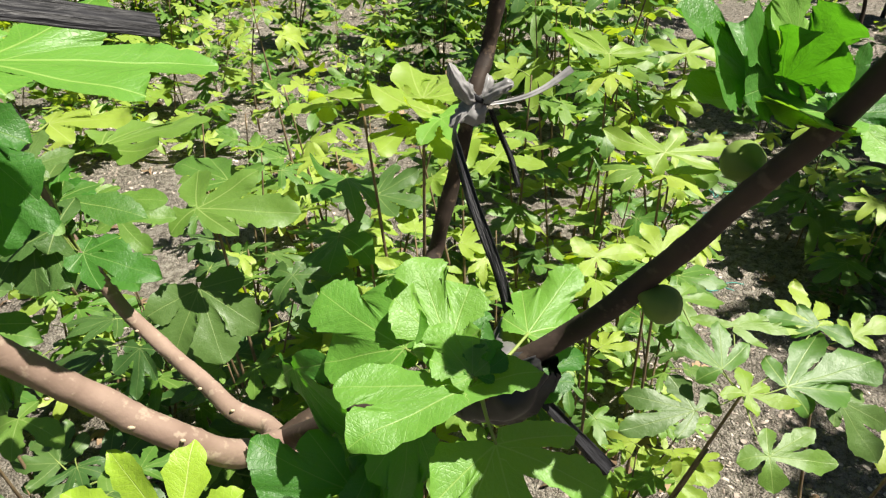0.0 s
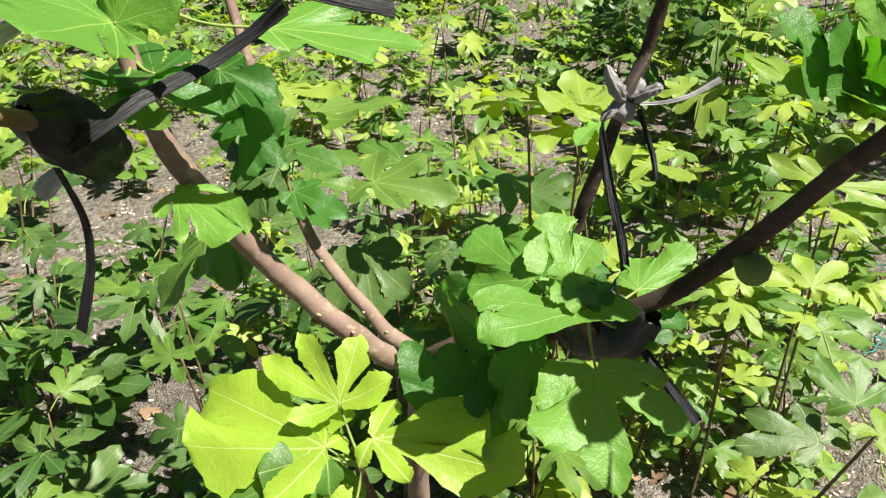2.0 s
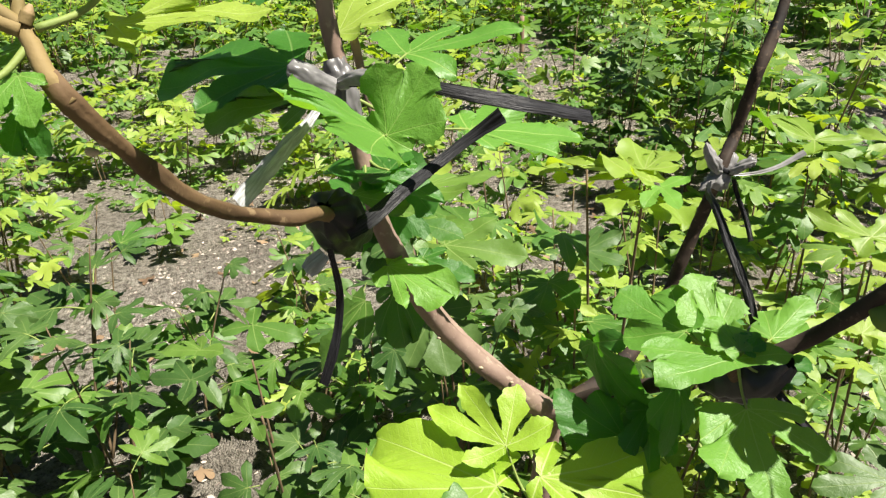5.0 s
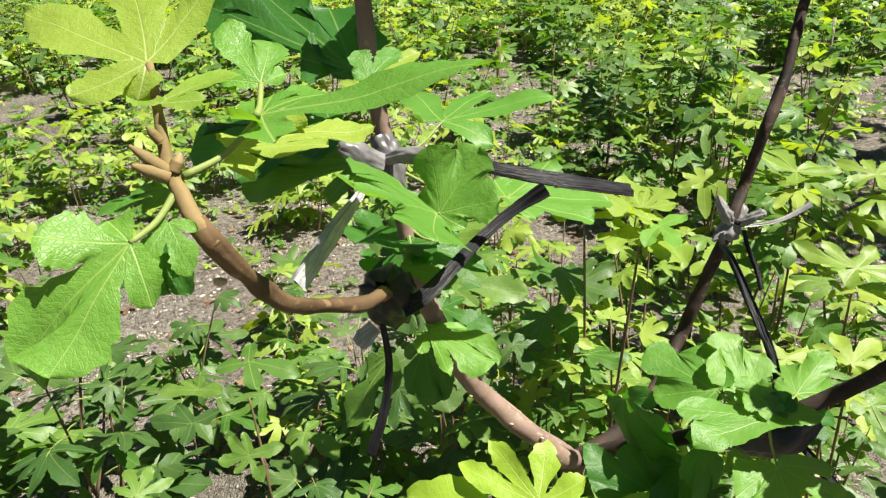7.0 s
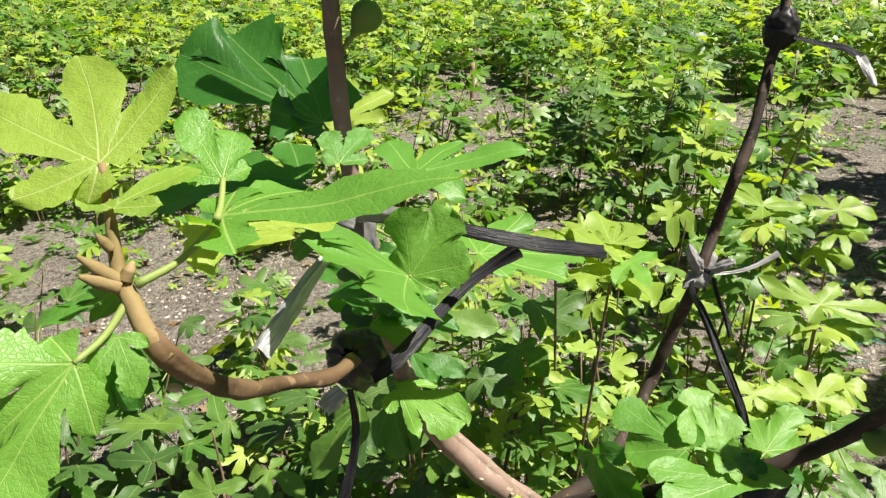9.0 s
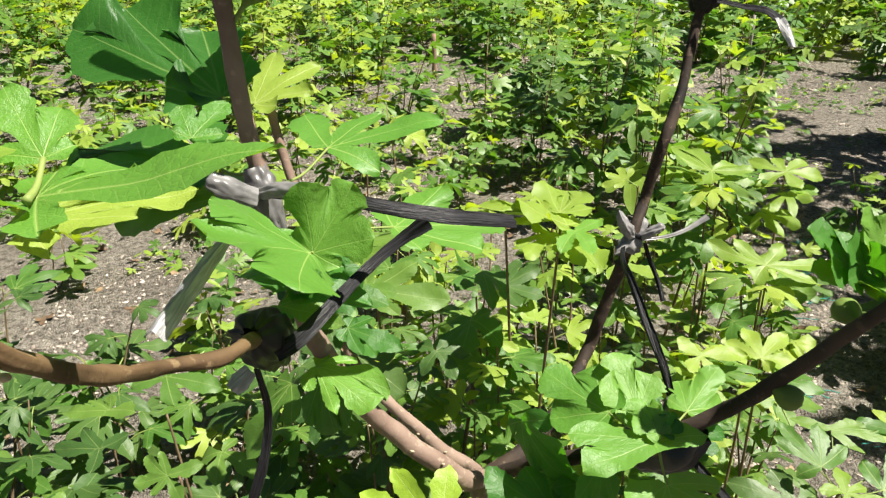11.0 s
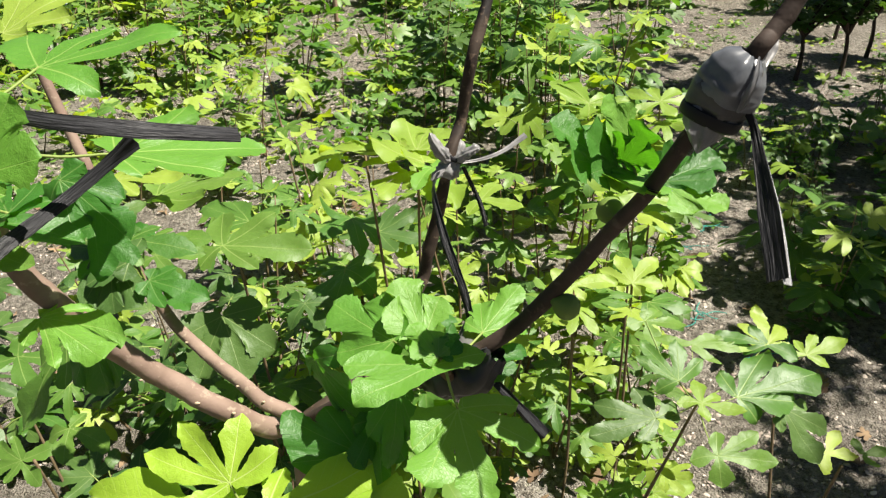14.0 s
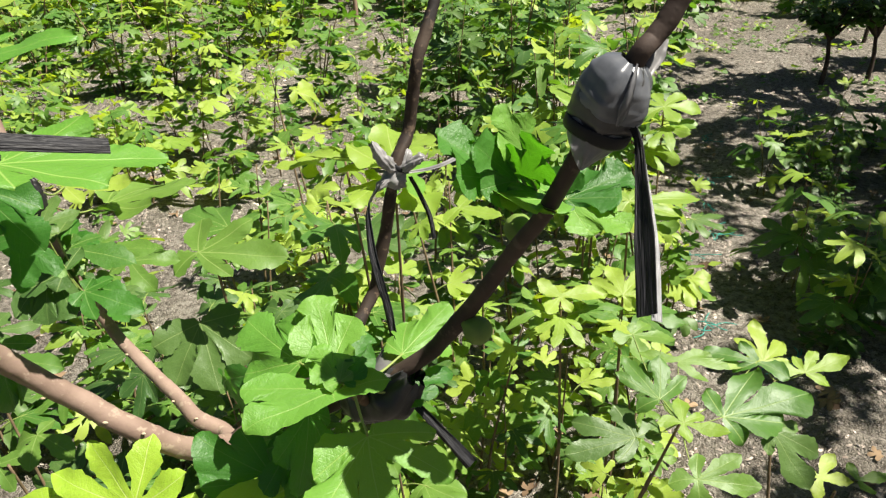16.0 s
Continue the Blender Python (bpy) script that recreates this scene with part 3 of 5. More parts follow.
hero_leaf(fig_tree, "mid", (-0.394, 0.644, 1.432), (-0.299, 0.657, 1.436), (0.000, -0.301, 0.954), ((29, 0.48), (-37, 0.45)), 1.00, 0.45, 0.12, (-0.375, 0.590, 1.41))
hero_leaf(fig_tree, "deep", (-0.379, 0.621, 1.388), (-0.306, 0.587, 1.368), (0.000, -0.503, 0.865), ((-26, 0.52), (48, 0.48)), 1.00, 0.50, 0.12, (-0.370, 0.592, 1.39))
hero_leaf(fig_tree, "deep", (-0.407, 0.629, 1.449), (-0.495, 0.663, 1.479), (0.100, -0.500, 0.860), ((-38, 0.90), (-88, 0.79)), 1.00, 0.45, 0.12, (-0.385, 0.585, 1.45))
hero_leaf(fig_tree, "deep", (-0.390, 0.601, 1.416), (-0.442, 0.545, 1.397), (0.101, -0.404, 0.909), ((-48, 0.75), (58, 0.68)), 1.00, 0.45, 0.12, (-0.380, 0.587, 1.43))
hero_leaf(fig_tree, "mid", (-0.409, 0.731, 1.467), (-0.293, 0.788, 1.485), (0.000, -0.301, 0.954), ((51, 0.65), (-28, 0.63)), 1.00, 0.45, 0.12, (-0.398, 0.585, 1.53))
hero_leaf(fig_tree, "lime", (-0.445, 0.702, 1.503), (-0.352, 0.721, 1.509), (0.000, -0.301, 0.954), ((-28, 0.47),), 1.00, 0.45, 0.12, (-0.400, 0.586, 1.55))
hero_leaf(fig_tree, "deep", (-0.449, 0.671, 1.450), (-0.383, 0.644, 1.436), (0.000, -0.447, 0.894), ((49, 0.70), (-59, 0.45)), 1.00, 0.45, 0.12, (-0.390, 0.586, 1.48))
hero_leaf(fig_tree, "deep", (-0.454, 0.636, 1.470), (-0.521, 0.694, 1.507), (0.099, -0.445, 0.890), ((-26, 0.97),), 1.00, 0.45, 0.12, (-0.395, 0.585, 1.50))
hero_leaf(fig_tree, "deep", (-0.344, 0.557, 1.421), (-0.265, 0.537, 1.409), (0.000, -0.503, 0.865), ((43, 0.59), (-53, 0.44)), 1.00, 0.45, 0.12, (-0.368, 0.593, 1.38))
hero_leaf(fig_tree, "mature", (-0.369, 0.565, 1.444), (-0.460, 0.590, 1.469), (0.100, -0.500, 0.860), ((20, 0.86), (-60, 0.59)), 1.00, 0.45, 0.12, (-0.368, 0.593, 1.38))
hero_leaf(fig_tree, "mid", (-0.387, 0.602, 1.456), (-0.295, 0.596, 1.454), (0.000, -0.406, 0.914), ((-47, 0.48),), 1.00, 0.45, 0.12, (-0.368, 0.593, 1.38))
hero_leaf(fig_tree, "mature", (-0.373, 0.574, 1.486), (-0.472, 0.592, 1.506), (0.099, -0.445, 0.890), ((24, 0.89),), 1.00, 0.45, 0.12, (-0.368, 0.593, 1.38))
hero_leaf(fig_tree, "mature", (-0.401, 0.582, 1.442), (-0.350, 0.533, 1.398), (0.100, -0.597, 0.796), ((29, 0.92), (57, 0.90)), 1.00, 0.45, 0.12, (-0.368, 0.593, 1.38))
hero_leaf(fig_tree, "mature", (-0.372, 0.552, 1.510), (-0.373, 0.596, 1.536), (0.100, -0.500, 0.860), ((53, 0.90),), 1.00, 0.45, 0.12, (-0.368, 0.593, 1.38))
hero_leaf(low_shoot, "deep", (-0.089, 0.394, 1.423), (-0.033, 0.362, 1.335), (-0.795, -0.497, 0.348), (), 0.75, 0.50, 0.30)
hero_leaf(low_shoot, "deep", (-0.004, 0.375, 1.404), (0.003, 0.325, 1.347), (0.697, -0.597, 0.398), (), 0.70, 0.50, 0.20)
hero_leaf(low_shoot, "deep", (-0.046, 0.365, 1.329), (-0.123, 0.362, 1.369), (0.212, -0.742, 0.636), (), 0.60, 0.50, 0.12)
hero_leaf(low_shoot, "deep", (-0.046, 0.391, 1.354), (-0.058, 0.334, 1.303), (-0.508, -0.609, 0.609), (), 0.60, 0.50, 0.12)
hero_leaf(low_shoot, "deep", (-0.026, 0.379, 1.361), (-0.016, 0.320, 1.309), (0.398, -0.597, 0.697), (), 0.60, 0.50, 0.12)
hero_leaf(low_shoot, "bright", (0.042, 0.333, 1.465), (-0.027, 0.292, 1.457), (0.000, -0.181, 0.984), ((31, 1.03), (-174, 0.53)), 0.95, 0.66, 0.02, (0.045, 0.360, 1.452))
hero_leaf(low_shoot, "bright", (-0.002, 0.367, 1.466), (-0.072, 0.416, 1.470), (-0.251, -0.421, 0.872), (), 1.00, 0.80, 0.00, (0.045, 0.360, 1.452))
hero_leaf(low_shoot, "bright", (0.027, 0.369, 1.464), (0.003, 0.420, 1.506), (0.100, -0.602, 0.792), (), 1.00, 0.80, -0.02, (0.045, 0.360, 1.452))
hero_leaf(low_shoot, "deep", (0.027, 0.386, 1.449), (0.046, 0.427, 1.461), (0.250, -0.401, 0.881), (), 1.05, 0.80, 0.00, (0.045, 0.360, 1.452))
hero_leaf(low_shoot, "deep", (0.005, 0.387, 1.448), (-0.034, 0.417, 1.457), (-0.101, -0.404, 0.909), (), 1.05, 0.80, 0.00, (0.045, 0.360, 1.452))
hero_leaf(low_shoot, "bright", (0.043, 0.335, 1.472), (0.016, 0.365, 1.486), (0.000, -0.423, 0.906), (), 0.95, 0.80, 0.05, (0.045, 0.360, 1.452))
hero_leaf(low_shoot, "deep", (0.046, 0.336, 1.471), (0.056, 0.363, 1.480), (0.203, -0.355, 0.913), (), 0.95, 0.80, 0.05, (0.045, 0.360, 1.452))
hero_leaf(low_shoot, "bright", (0.081, 0.413, 1.447), (0.118, 0.477, 1.463), (0.000, -0.250, 0.968), (), 0.70, 0.80, 0.10, (0.045, 0.360, 1.452))
hero_leaf(low_shoot, "deep", (0.084, 0.399, 1.416), (0.127, 0.429, 1.426), (0.100, -0.449, 0.888), ((40, 0.60), (86, 0.44)), 0.95, 0.60, 0.12, (0.045, 0.360, 1.452))
hero_leaf(low_shoot, "bright", (0.059, 0.346, 1.405), (0.083, 0.267, 1.360), (0.251, -0.421, 0.872), ((-63, 0.90), (-94, 0.68), (35, 0.88), (62, 0.61)), 1.15, 0.42, 0.04, (0.045, 0.360, 1.452))
hero_leaf(bright_shoot, "young", (-0.166, 0.291, 1.297), (-0.314, 0.320, 1.307), (-0.050, -0.552, 0.833), ((-28, 0.93), (54, 0.24)), 1.25, 0.62, 0.05, (-0.133, 0.298, 1.280))
hero_leaf(bright_shoot, "young", (-0.164, 0.317, 1.329), (-0.230, 0.362, 1.364), (-0.050, -0.654, 0.755), ((-31, 1.13), (49, 0.78), (111, 0.64)), 0.95, 0.30, 0.02, (-0.133, 0.298, 1.280))
hero_leaf(bright_shoot, "young", (-0.123, 0.301, 1.313), (0.015, 0.310, 1.310), (0.050, -0.552, 0.833), ((-16, 0.77), (36, 0.40), (-81, 0.31), (107, 0.20)), 1.05, 0.50, 0.08, (-0.133, 0.298, 1.280))
hero_leaf(bright_shoot, "mid", (-0.165, 0.289, 1.289), (-0.252, 0.224, 1.251), (0.000, -0.503, 0.865), ((-28, 0.63), (13, 0.53)), 1.00, 0.60, 0.12, (-0.133, 0.298, 1.280))
hero_leaf(bright_shoot, "young", (-0.131, 0.266, 1.247), (-0.204, 0.253, 1.240), (0.000, -0.503, 0.865), ((-37, 0.64), (47, 0.40)), 1.20, 0.60, 0.12, (-0.133, 0.298, 1.280))
hero_leaf(bright_shoot, "mid", (-0.172, 0.312, 1.261), (-0.179, 0.274, 1.239), (0.000, -0.503, 0.865), ((-62, 1.16),), 1.20, 0.60, 0.12, (-0.133, 0.298, 1.280))
hero_leaf(fig_tree, "deep", (0.178, 0.351, 1.643), (0.134, 0.339, 1.684), (0.200, -0.500, 0.700), (), 1.15, 0.80, 0.00, (0.205, 0.347, 1.626))
hero_leaf(fig_tree, "deep", (0.186, 0.352, 1.643), (0.157, 0.327, 1.679), (0.100, -0.600, 0.600), (), 1.20, 0.80, 0.00, (0.205, 0.347, 1.626))
hero_leaf(fig_tree, "deep", (0.189, 0.352, 1.645), (0.201, 0.328, 1.682), (0.100, -0.700, 0.500), (), 1.20, 0.80, 0.00, (0.205, 0.347, 1.626))
hero_leaf(fig_tree, "bright", (0.191, 0.352, 1.666), (0.169, 0.347, 1.697), (0.100, -0.600, 0.600), (), 0.95, 0.80, 0.00, (0.205, 0.347, 1.626))
hero_leaf(fig_tree, "bright", (0.214, 0.347, 1.632), (0.144, 0.335, 1.655), (0.150, -0.150, 0.970), (), 0.80, 0.80, 0.05, (0.205, 0.347, 1.626))
hero_leaf(fig_tree, "bright", (0.214, 0.347, 1.632), (0.173, 0.326, 1.640), (0.150, -0.200, 0.950), (), 0.90, 0.80, 0.05, (0.205, 0.347, 1.626))
hero_leaf(fig_tree, "bright", (0.223, 0.345, 1.630), (0.263, 0.320, 1.622), (0.000, -0.450, 0.890), (), 1.10, 0.80, 0.03, (0.205, 0.347, 1.626))
hero_leaf(fig_tree, "deep", (0.221, 0.347, 1.632), (0.268, 0.369, 1.647), (-0.050, -0.400, 0.900), (), 1.05, 0.80, 0.05, (0.205, 0.347, 1.626))
hero_leaf(fig_tree, "deep", (0.217, 0.348, 1.634), (0.224, 0.350, 1.664), (0.400, -0.600, 0.600), (), 0.75, 0.80, 0.05, (0.205, 0.347, 1.626))
hero_leaf(fig_tree, "deep", (-0.362, 0.473, 1.586), (-0.284, 0.450, 1.534), (0.200, -0.750, 0.630), ((34, 0.62), (-28, 0.65)), 1.10, 0.75, 0.10, (-0.390, 0.585, 1.500))
hero_leaf(fig_tree, "deep", (-0.362, 0.505, 1.518), (-0.404, 0.490, 1.509), (0.101, -0.704, 0.704), ((-90, 1.40), (-128, 1.55)), 1.10, 0.60, 0.10, (-0.385, 0.585, 1.450))
hero_leaf(twig_shoot, "bright", (-0.244, -0.002, 1.789), (-0.148, -0.004, 1.811), (0.05, -0.36, 0.93), ((-52, 0.34), (58, 0.30)), 0.62, 0.70, 0.10, (-0.262, -0.031, 1.770))
hero_leaf(twig_shoot, "bright", (-0.268, -0.057, 1.752), (-0.295, -0.095, 1.721), (0.360, -0.739, 0.569), ((-17, 0.92), (46, 0.50)), 1.25, 0.62, 0.08, (-0.264, -0.032, 1.766))


# ---------------------------------------------------------------- wraps, straps and figs
def wrap_body(axis, profile, seed, pleats=9, crumple=0.16, squash=(1.0, 1.0), seg=40):
    """A gathered plastic bag round a limb: radii along its axis, pleated where it is tied in."""
    b = Batch()
    line = smooth_line(axis, 8)
    n = len(line)
    rr = np.interp(np.linspace(0, 1, n), [p[0] for p in profile], [p[1] for p in profile])
    big = max(rr)
    verts = []
    for i, (q, (tan, a, c)) in enumerate(zip(line, frames_along(line))):
        tight = 1 - rr[i] / big
        for s in range(seg):
            w = 2 * math.pi * s / seg
            fold = 1 + (0.05 + 0.30 * tight) * math.sin(pleats * w + 2.0 * math.sin(3 * w + seed) + i * 0.10)
            rough = crumple * noise.noise(Vector((math.cos(w) * 2.2 + seed, math.sin(w) * 2.2, i * 0.30)))
            rough += 0.5 * crumple * abs(noise.noise(Vector((math.cos(w) * 5 + seed, math.sin(w) * 5, i * 0.7))))
            d = a * math.cos(w) * squash[0] + c * math.sin(w) * squash[1]
            verts.append(q + d * rr[i] * (fold + rough))
    b.add(verts, [(i * seg + s, i * seg + (s + 1) % seg, (i + 1) * seg + (s + 1) % seg, (i + 1) * seg + s) for i in range(n - 1) for s in range(seg)])
    return b


def ribbon(points, widths, facing, thick=0.0007, folds=2, ripple=0.16, seed=0, across=9):
    """A folded plastic strip with real thickness along a line, its face turned towards `facing`."""
    b = Batch()
    line = smooth_line(points, 8)
    n = len(line)
    w_at = np.interp(np.linspace(0, 1, n), np.linspace(0, 1, len(widths)), widths)
    verts, uvs, run = [], [], 0.0
    face = Vector(facing).normalized()
    for i, (q, (tan, _, _)) in enumerate(zip(line, frames_along(line))):
        up = (face - tan * face.dot(tan)).normalized()
        side = tan.cross(up)
        run += (q - line[max(0, i - 1)]).length
        for layer in (1, -1):
            for j in range(across):
                u = j / (across - 1) - 0.5
                crease = 0.55 * math.sin(2 * math.pi * folds * u + seed + 0.9 * math.sin(i * 0.11 + seed))
                h = ripple * w_at[i] * (crease + 1.1 * noise.noise(Vector((u * 3, i * 0.10, seed))) + 0.35 * noise.noise(Vector((u * 7, i * 0.45, seed))))
                edge = 1 + 0.06 * noise.noise(Vector((i * 0.5, seed, 0.0)))
                verts.append(q + side * u * w_at[i] * edge + up * (h + layer * thick / 2))
                uvs.append((u + seed, run))
    k = 2 * across
    faces = []
    for i in range(n - 1):
        o, p = i * k, (i + 1) * k
        for j in range(across - 1):
            faces.append((o + j, o + j + 1, p + j + 1, p + j))
            faces.append((o + across + j + 1, o + across + j, p + across + j, p + across + j + 1))
    b.add(verts, faces, uvs)
    rim = [j for i in range(n) for j in (i * k, i * k + across)], [j for i in range(n) for j in (i * k + k - 1, i * k + across - 1)]
    for line_ in (*rim, *[[j for a in range(across) for j in (o + a, o + across + a)] for o in (0, (n - 1) * k)]):
        b.add([verts[j] for j in line_], [(q, q + 1, q + 3, q + 2) for q in range(0, len(line_) - 3, 2)])
    return b


def band(center, axis, radius, height, seed=0):
    """A tied ring of strap round a wrap."""
    c, ax = Vector(center), Vector(axis).normalized()
    a = ax.orthogonal().normalized()
    o = ax.cross(a)
    pts = [c + (a * math.cos(t) + o * math.sin(t)) * radius + ax * 0.0015 * math.sin(2 * t + seed) for t in [2 * math.pi * i / 28 for i in range(29)]]
    b = Batch()
    seg = 8
    verts = []
    for i, q in enumerate(pts):
        out = (q - c).normalized()
        for s in range(seg):
            w = 2 * math.pi * s / seg
            verts.append(q + out * 0.0010 * math.cos(w) + ax * height / 2 * math.sin(w) * (1 + 0.12 * noise.noise(Vector((i * 0.3, s, seed)))))
    return b.add(verts, [(i * seg + s, i * seg + (s + 1) % seg, (i + 1) * seg + (s + 1) % seg, (i + 1) * seg + s) for i in range(len(pts) - 1) for s in range(seg)])


def air_layer(label):
    return thing("air_layer_wrap", label, "plastic wrap", "air layers on the fig tree")


# grey wrap on the slanting limb
w = air_layer("grey plastic air-layer bag tied round the slanting limb")
part("bag", wrap_body([(0.2335, 0.3000, 1.6960), (0.236, 0.299, 1.704), (0.240, 0.296, 1.716), (0.245, 0.292, 1.727), (0.249, 0.290, 1.735)], [(0, 0.0185), (0.18, 0.0205), (0.40, 0.0208), (0.48, 0.0190), (0.70, 0.0160), (0.88, 0.0110), (1, 0.0065)], 1.0, pleats=2, crumple=0.035).mesh("bag", BAG), w)
part("hood", wrap_body([(0.238, 0.2975, 1.711), (0.241, 0.295, 1.718), (0.245, 0.292, 1.727), (0.2495, 0.290, 1.736)], [(0, 0.0217), (0.3, 0.0214), (0.62, 0.0190), (0.86, 0.0138), (0.95, 0.0095), (1, 0.0072)], 1.7, pleats=2, crumple=0.035).mesh("hood", HOOD), w, "dusty grey upper fold of the bag, sky sheen in its colour")
part("skirt", wrap_body([(0.2335, 0.2990, 1.6975), (0.2300, 0.2950, 1.6900), (0.2265, 0.2900, 1.6820), (0.2235, 0.2870, 1.6735)], [(0, 0.0182), (0.3, 0.0150), (0.65, 0.0085), (1, 0.0008)], 2.0, pleats=2, crumple=0.14).mesh("skirt", SKIRT), w, "torn translucent skirt of the bag")
part("fold", ribbon([(0.2495, 0.2805, 1.736), (0.2465, 0.2730, 1.725), (0.2435, 0.2735, 1.712), (0.2410, 0.2765, 1.703)], [0.001, 0.0035, 0.0055, 0.0015], (-0.1, -0.95, 0.2), folds=1, ripple=0.30, seed=6).mesh("fold", SKIRT), w, "pale upright fold in the bag")
part("flap", ribbon([(0.256, 0.294, 1.728), (0.262, 0.302, 1.738), (0.266, 0.308, 1.747)], [0.008, 0.013, 0.010], (0.2, -0.7, 0.6), folds=1, seed=3).mesh("flap", PALE_WRAP), w, "pale flap of loose plastic")
part("band", band((0.2335, 0.3000, 1.6975), (0.25, -0.25, 0.93), 0.0200, 0.009, 1).mesh("band", STRAP), w, "black tied band")
part("strap", ribbon([(0.246, 0.288, 1.706), (0.2535, 0.282, 1.695), (0.2545, 0.262, 1.676), (0.2545, 0.235, 1.652), (0.2535, 0.204, 1.624)], [0.004, 0.005, 0.008, 0.013, 0.0125], (-0.62, -0.78, 0.05), folds=1, ripple=0.05, seed=4).mesh("strap", STRAP), w, "hanging black plastic strap")
part("strap_edge", ribbon([(0.2555, 0.2800, 1.694), (0.2572, 0.2595, 1.675), (0.2592, 0.2320, 1.651), (0.2578, 0.2005, 1.623)], [0.0014, 0.0028, 0.0046, 0.0058], (0.35, -0.70, 0.62), folds=1, ripple=0.04, seed=5).mesh("strap_edge", CLEAR_STRAP), w, "pale shiny folded edge of the strap")

# pale wrap on the upright limb
w = air_layer("pale grey crumpled plastic wrap knotted on the upright limb")
part("bag", wrap_body([(0.026, 0.678, 1.518), (0.031, 0.680, 1.530), (0.037, 0.688, 1.544), (0.042, 0.700, 1.560)], [(0, 0.011), (0.3, 0.0150), (0.55, 0.0105), (0.8, 0.0125), (1, 0.009)], 5.0, pleats=6, crumple=0.30).mesh("bag", PALE_WRAP), w)
part("ear", wrap_body([(0.034, 0.676, 1.540), (0.026, 0.667, 1.550), (0.017, 0.662, 1.564), (0.009, 0.660, 1.582)], [(0, 0.006), (0.40, 0.0098), (0.72, 0.0085), (0.92, 0.0050), (1, 0.0010)], 31.0, pleats=3, crumple=0.42, squash=(0.85, 0.7)).mesh("ear", PALE_WRAP), w, "pointed upright ear of pale plastic")
part("ear", wrap_body([(0.040, 0.676, 1.541), (0.052, 0.670, 1.549), (0.064, 0.669, 1.558), (0.072, 0.671, 1.560)], [(0, 0.006), (0.45, 0.0078), (0.85, 0.0062), (1, 0.0020)], 36.0, pleats=3, crumple=0.42, squash=(0.85, 0.7)).mesh("ear", PALE_WRAP), w, "crumpled sideways ear of pale plastic")
part("ear", wrap_body([(0.030, 0.674, 1.534), (0.018, 0.664, 1.527), (0.010, 0.658, 1.519)], [(0, 0.006), (0.55, 0.0068), (1, 0.0020)], 33.0, pleats=3, crumple=0.42, squash=(0.85, 0.7)).mesh("ear", PALE_WRAP), w)
part("band", band((0.036, 0.684, 1.541), (0.2, 0.3, 0.93), 0.0150, 0.007, 2).mesh("band", STRAP), w, "dark tie round the wrap")
part("strap", ribbon([(0.018, 0.655, 1.530), (0.017, 0.610, 1.530), (0.022, 0.560, 1.532), (0.038, 0.505, 1.508), (0.058, 0.462, 1.472), (0.070, 0.436, 1.440)], [0.010, 0.010, 0.010, 0.0105, 0.010, 0.009], (-0.5, -0.8, 0.3), folds=1, ripple=0.2, seed=7).mesh("strap", STRAP), w, "taut black plastic strap")
part("strap", ribbon([(0.045, 0.676, 1.537), (0.078, 0.688, 1.540), (0.104, 0.698, 1.548), (0.132, 0.708, 1.566)], [0.003, 0.0050, 0.0058, 0.0085], (0.1, -0.7, 0.7), folds=1, ripple=0.22, seed=8).mesh("strap", PALE_WRAP), w, "twisted grey strap end sticking out")
part("strap", ribbon([(0.050, 0.682, 1.530), (0.060, 0.690, 1.503), (0.073, 0.680, 1.477), (0.081, 0.660, 1.454)], [0.005, 0.006, 0.007, 0.007], (-0.3, -0.9, 0.2), folds=1, seed=9).mesh("strap", STRAP), w, "short hanging black strap end")

# low wrap under the leaf rosette
w = air_layer("dark plastic-wrapped air layer low on the slanting limb")
part("bag", wrap_body([(0.020, 0.412, 1.392), (0.045, 0.408, 1.402), (0.072, 0.402, 1.412), (0.095, 0.398, 1.436)], [(0, 0.013), (0.25, 0.026), (0.65, 0.028), (1, 0.012)], 9.0, pleats=8, crumple=0.14).mesh("bag", BAG), w)
part("neck", wrap_body([(0.066, 0.408, 1.418), (0.068, 0.424, 1.432), (0.070, 0.437, 1.446)], [(0, 0.024), (0.5, 0.013), (1, 0.005)], 11.0, pleats=6, crumple=0.1).mesh("neck", WRAP), w, "gathered grey neck of the bag")
part("strap", ribbon([(0.078, 0.405, 1.402), (0.092, 0.408, 1.392), (0.118, 0.400, 1.366), (0.147, 0.389, 1.337)], [0.007, 0.008, 0.010, 0.014], (-0.2, -0.8, 0.5), folds=1, ripple=0.25, seed=12).mesh("strap", STRAP), w, "loose black strap end hanging down")

# dark wrap where the twig leaves the thick limb
w = air_layer("dark plastic ball wrapped round the base of the twig")
part("bag", wrap_body([(-0.272, 0.178, 1.628), (-0.279, 0.205, 1.612), (-0.285, 0.232, 1.590), (-0.286, 0.250, 1.574)], [(0, 0.0060), (0.14, 0.018), (0.45, 0.0235), (0.80, 0.019), (1, 0.008)], 13.0, pleats=8, crumple=0.14).mesh("bag", BLACK_WRAP), w)
part("flap", ribbon([(-0.292, 0.205, 1.580), (-0.299, 0.198, 1.572), (-0.304, 0.195, 1.566)], [0.012, 0.017, 0.012], (0.2, -0.8, 0.5), folds=1, ripple=0.2, seed=14).mesh("flap", CLEAR_STRAP), w, "small grey flap under the ball")
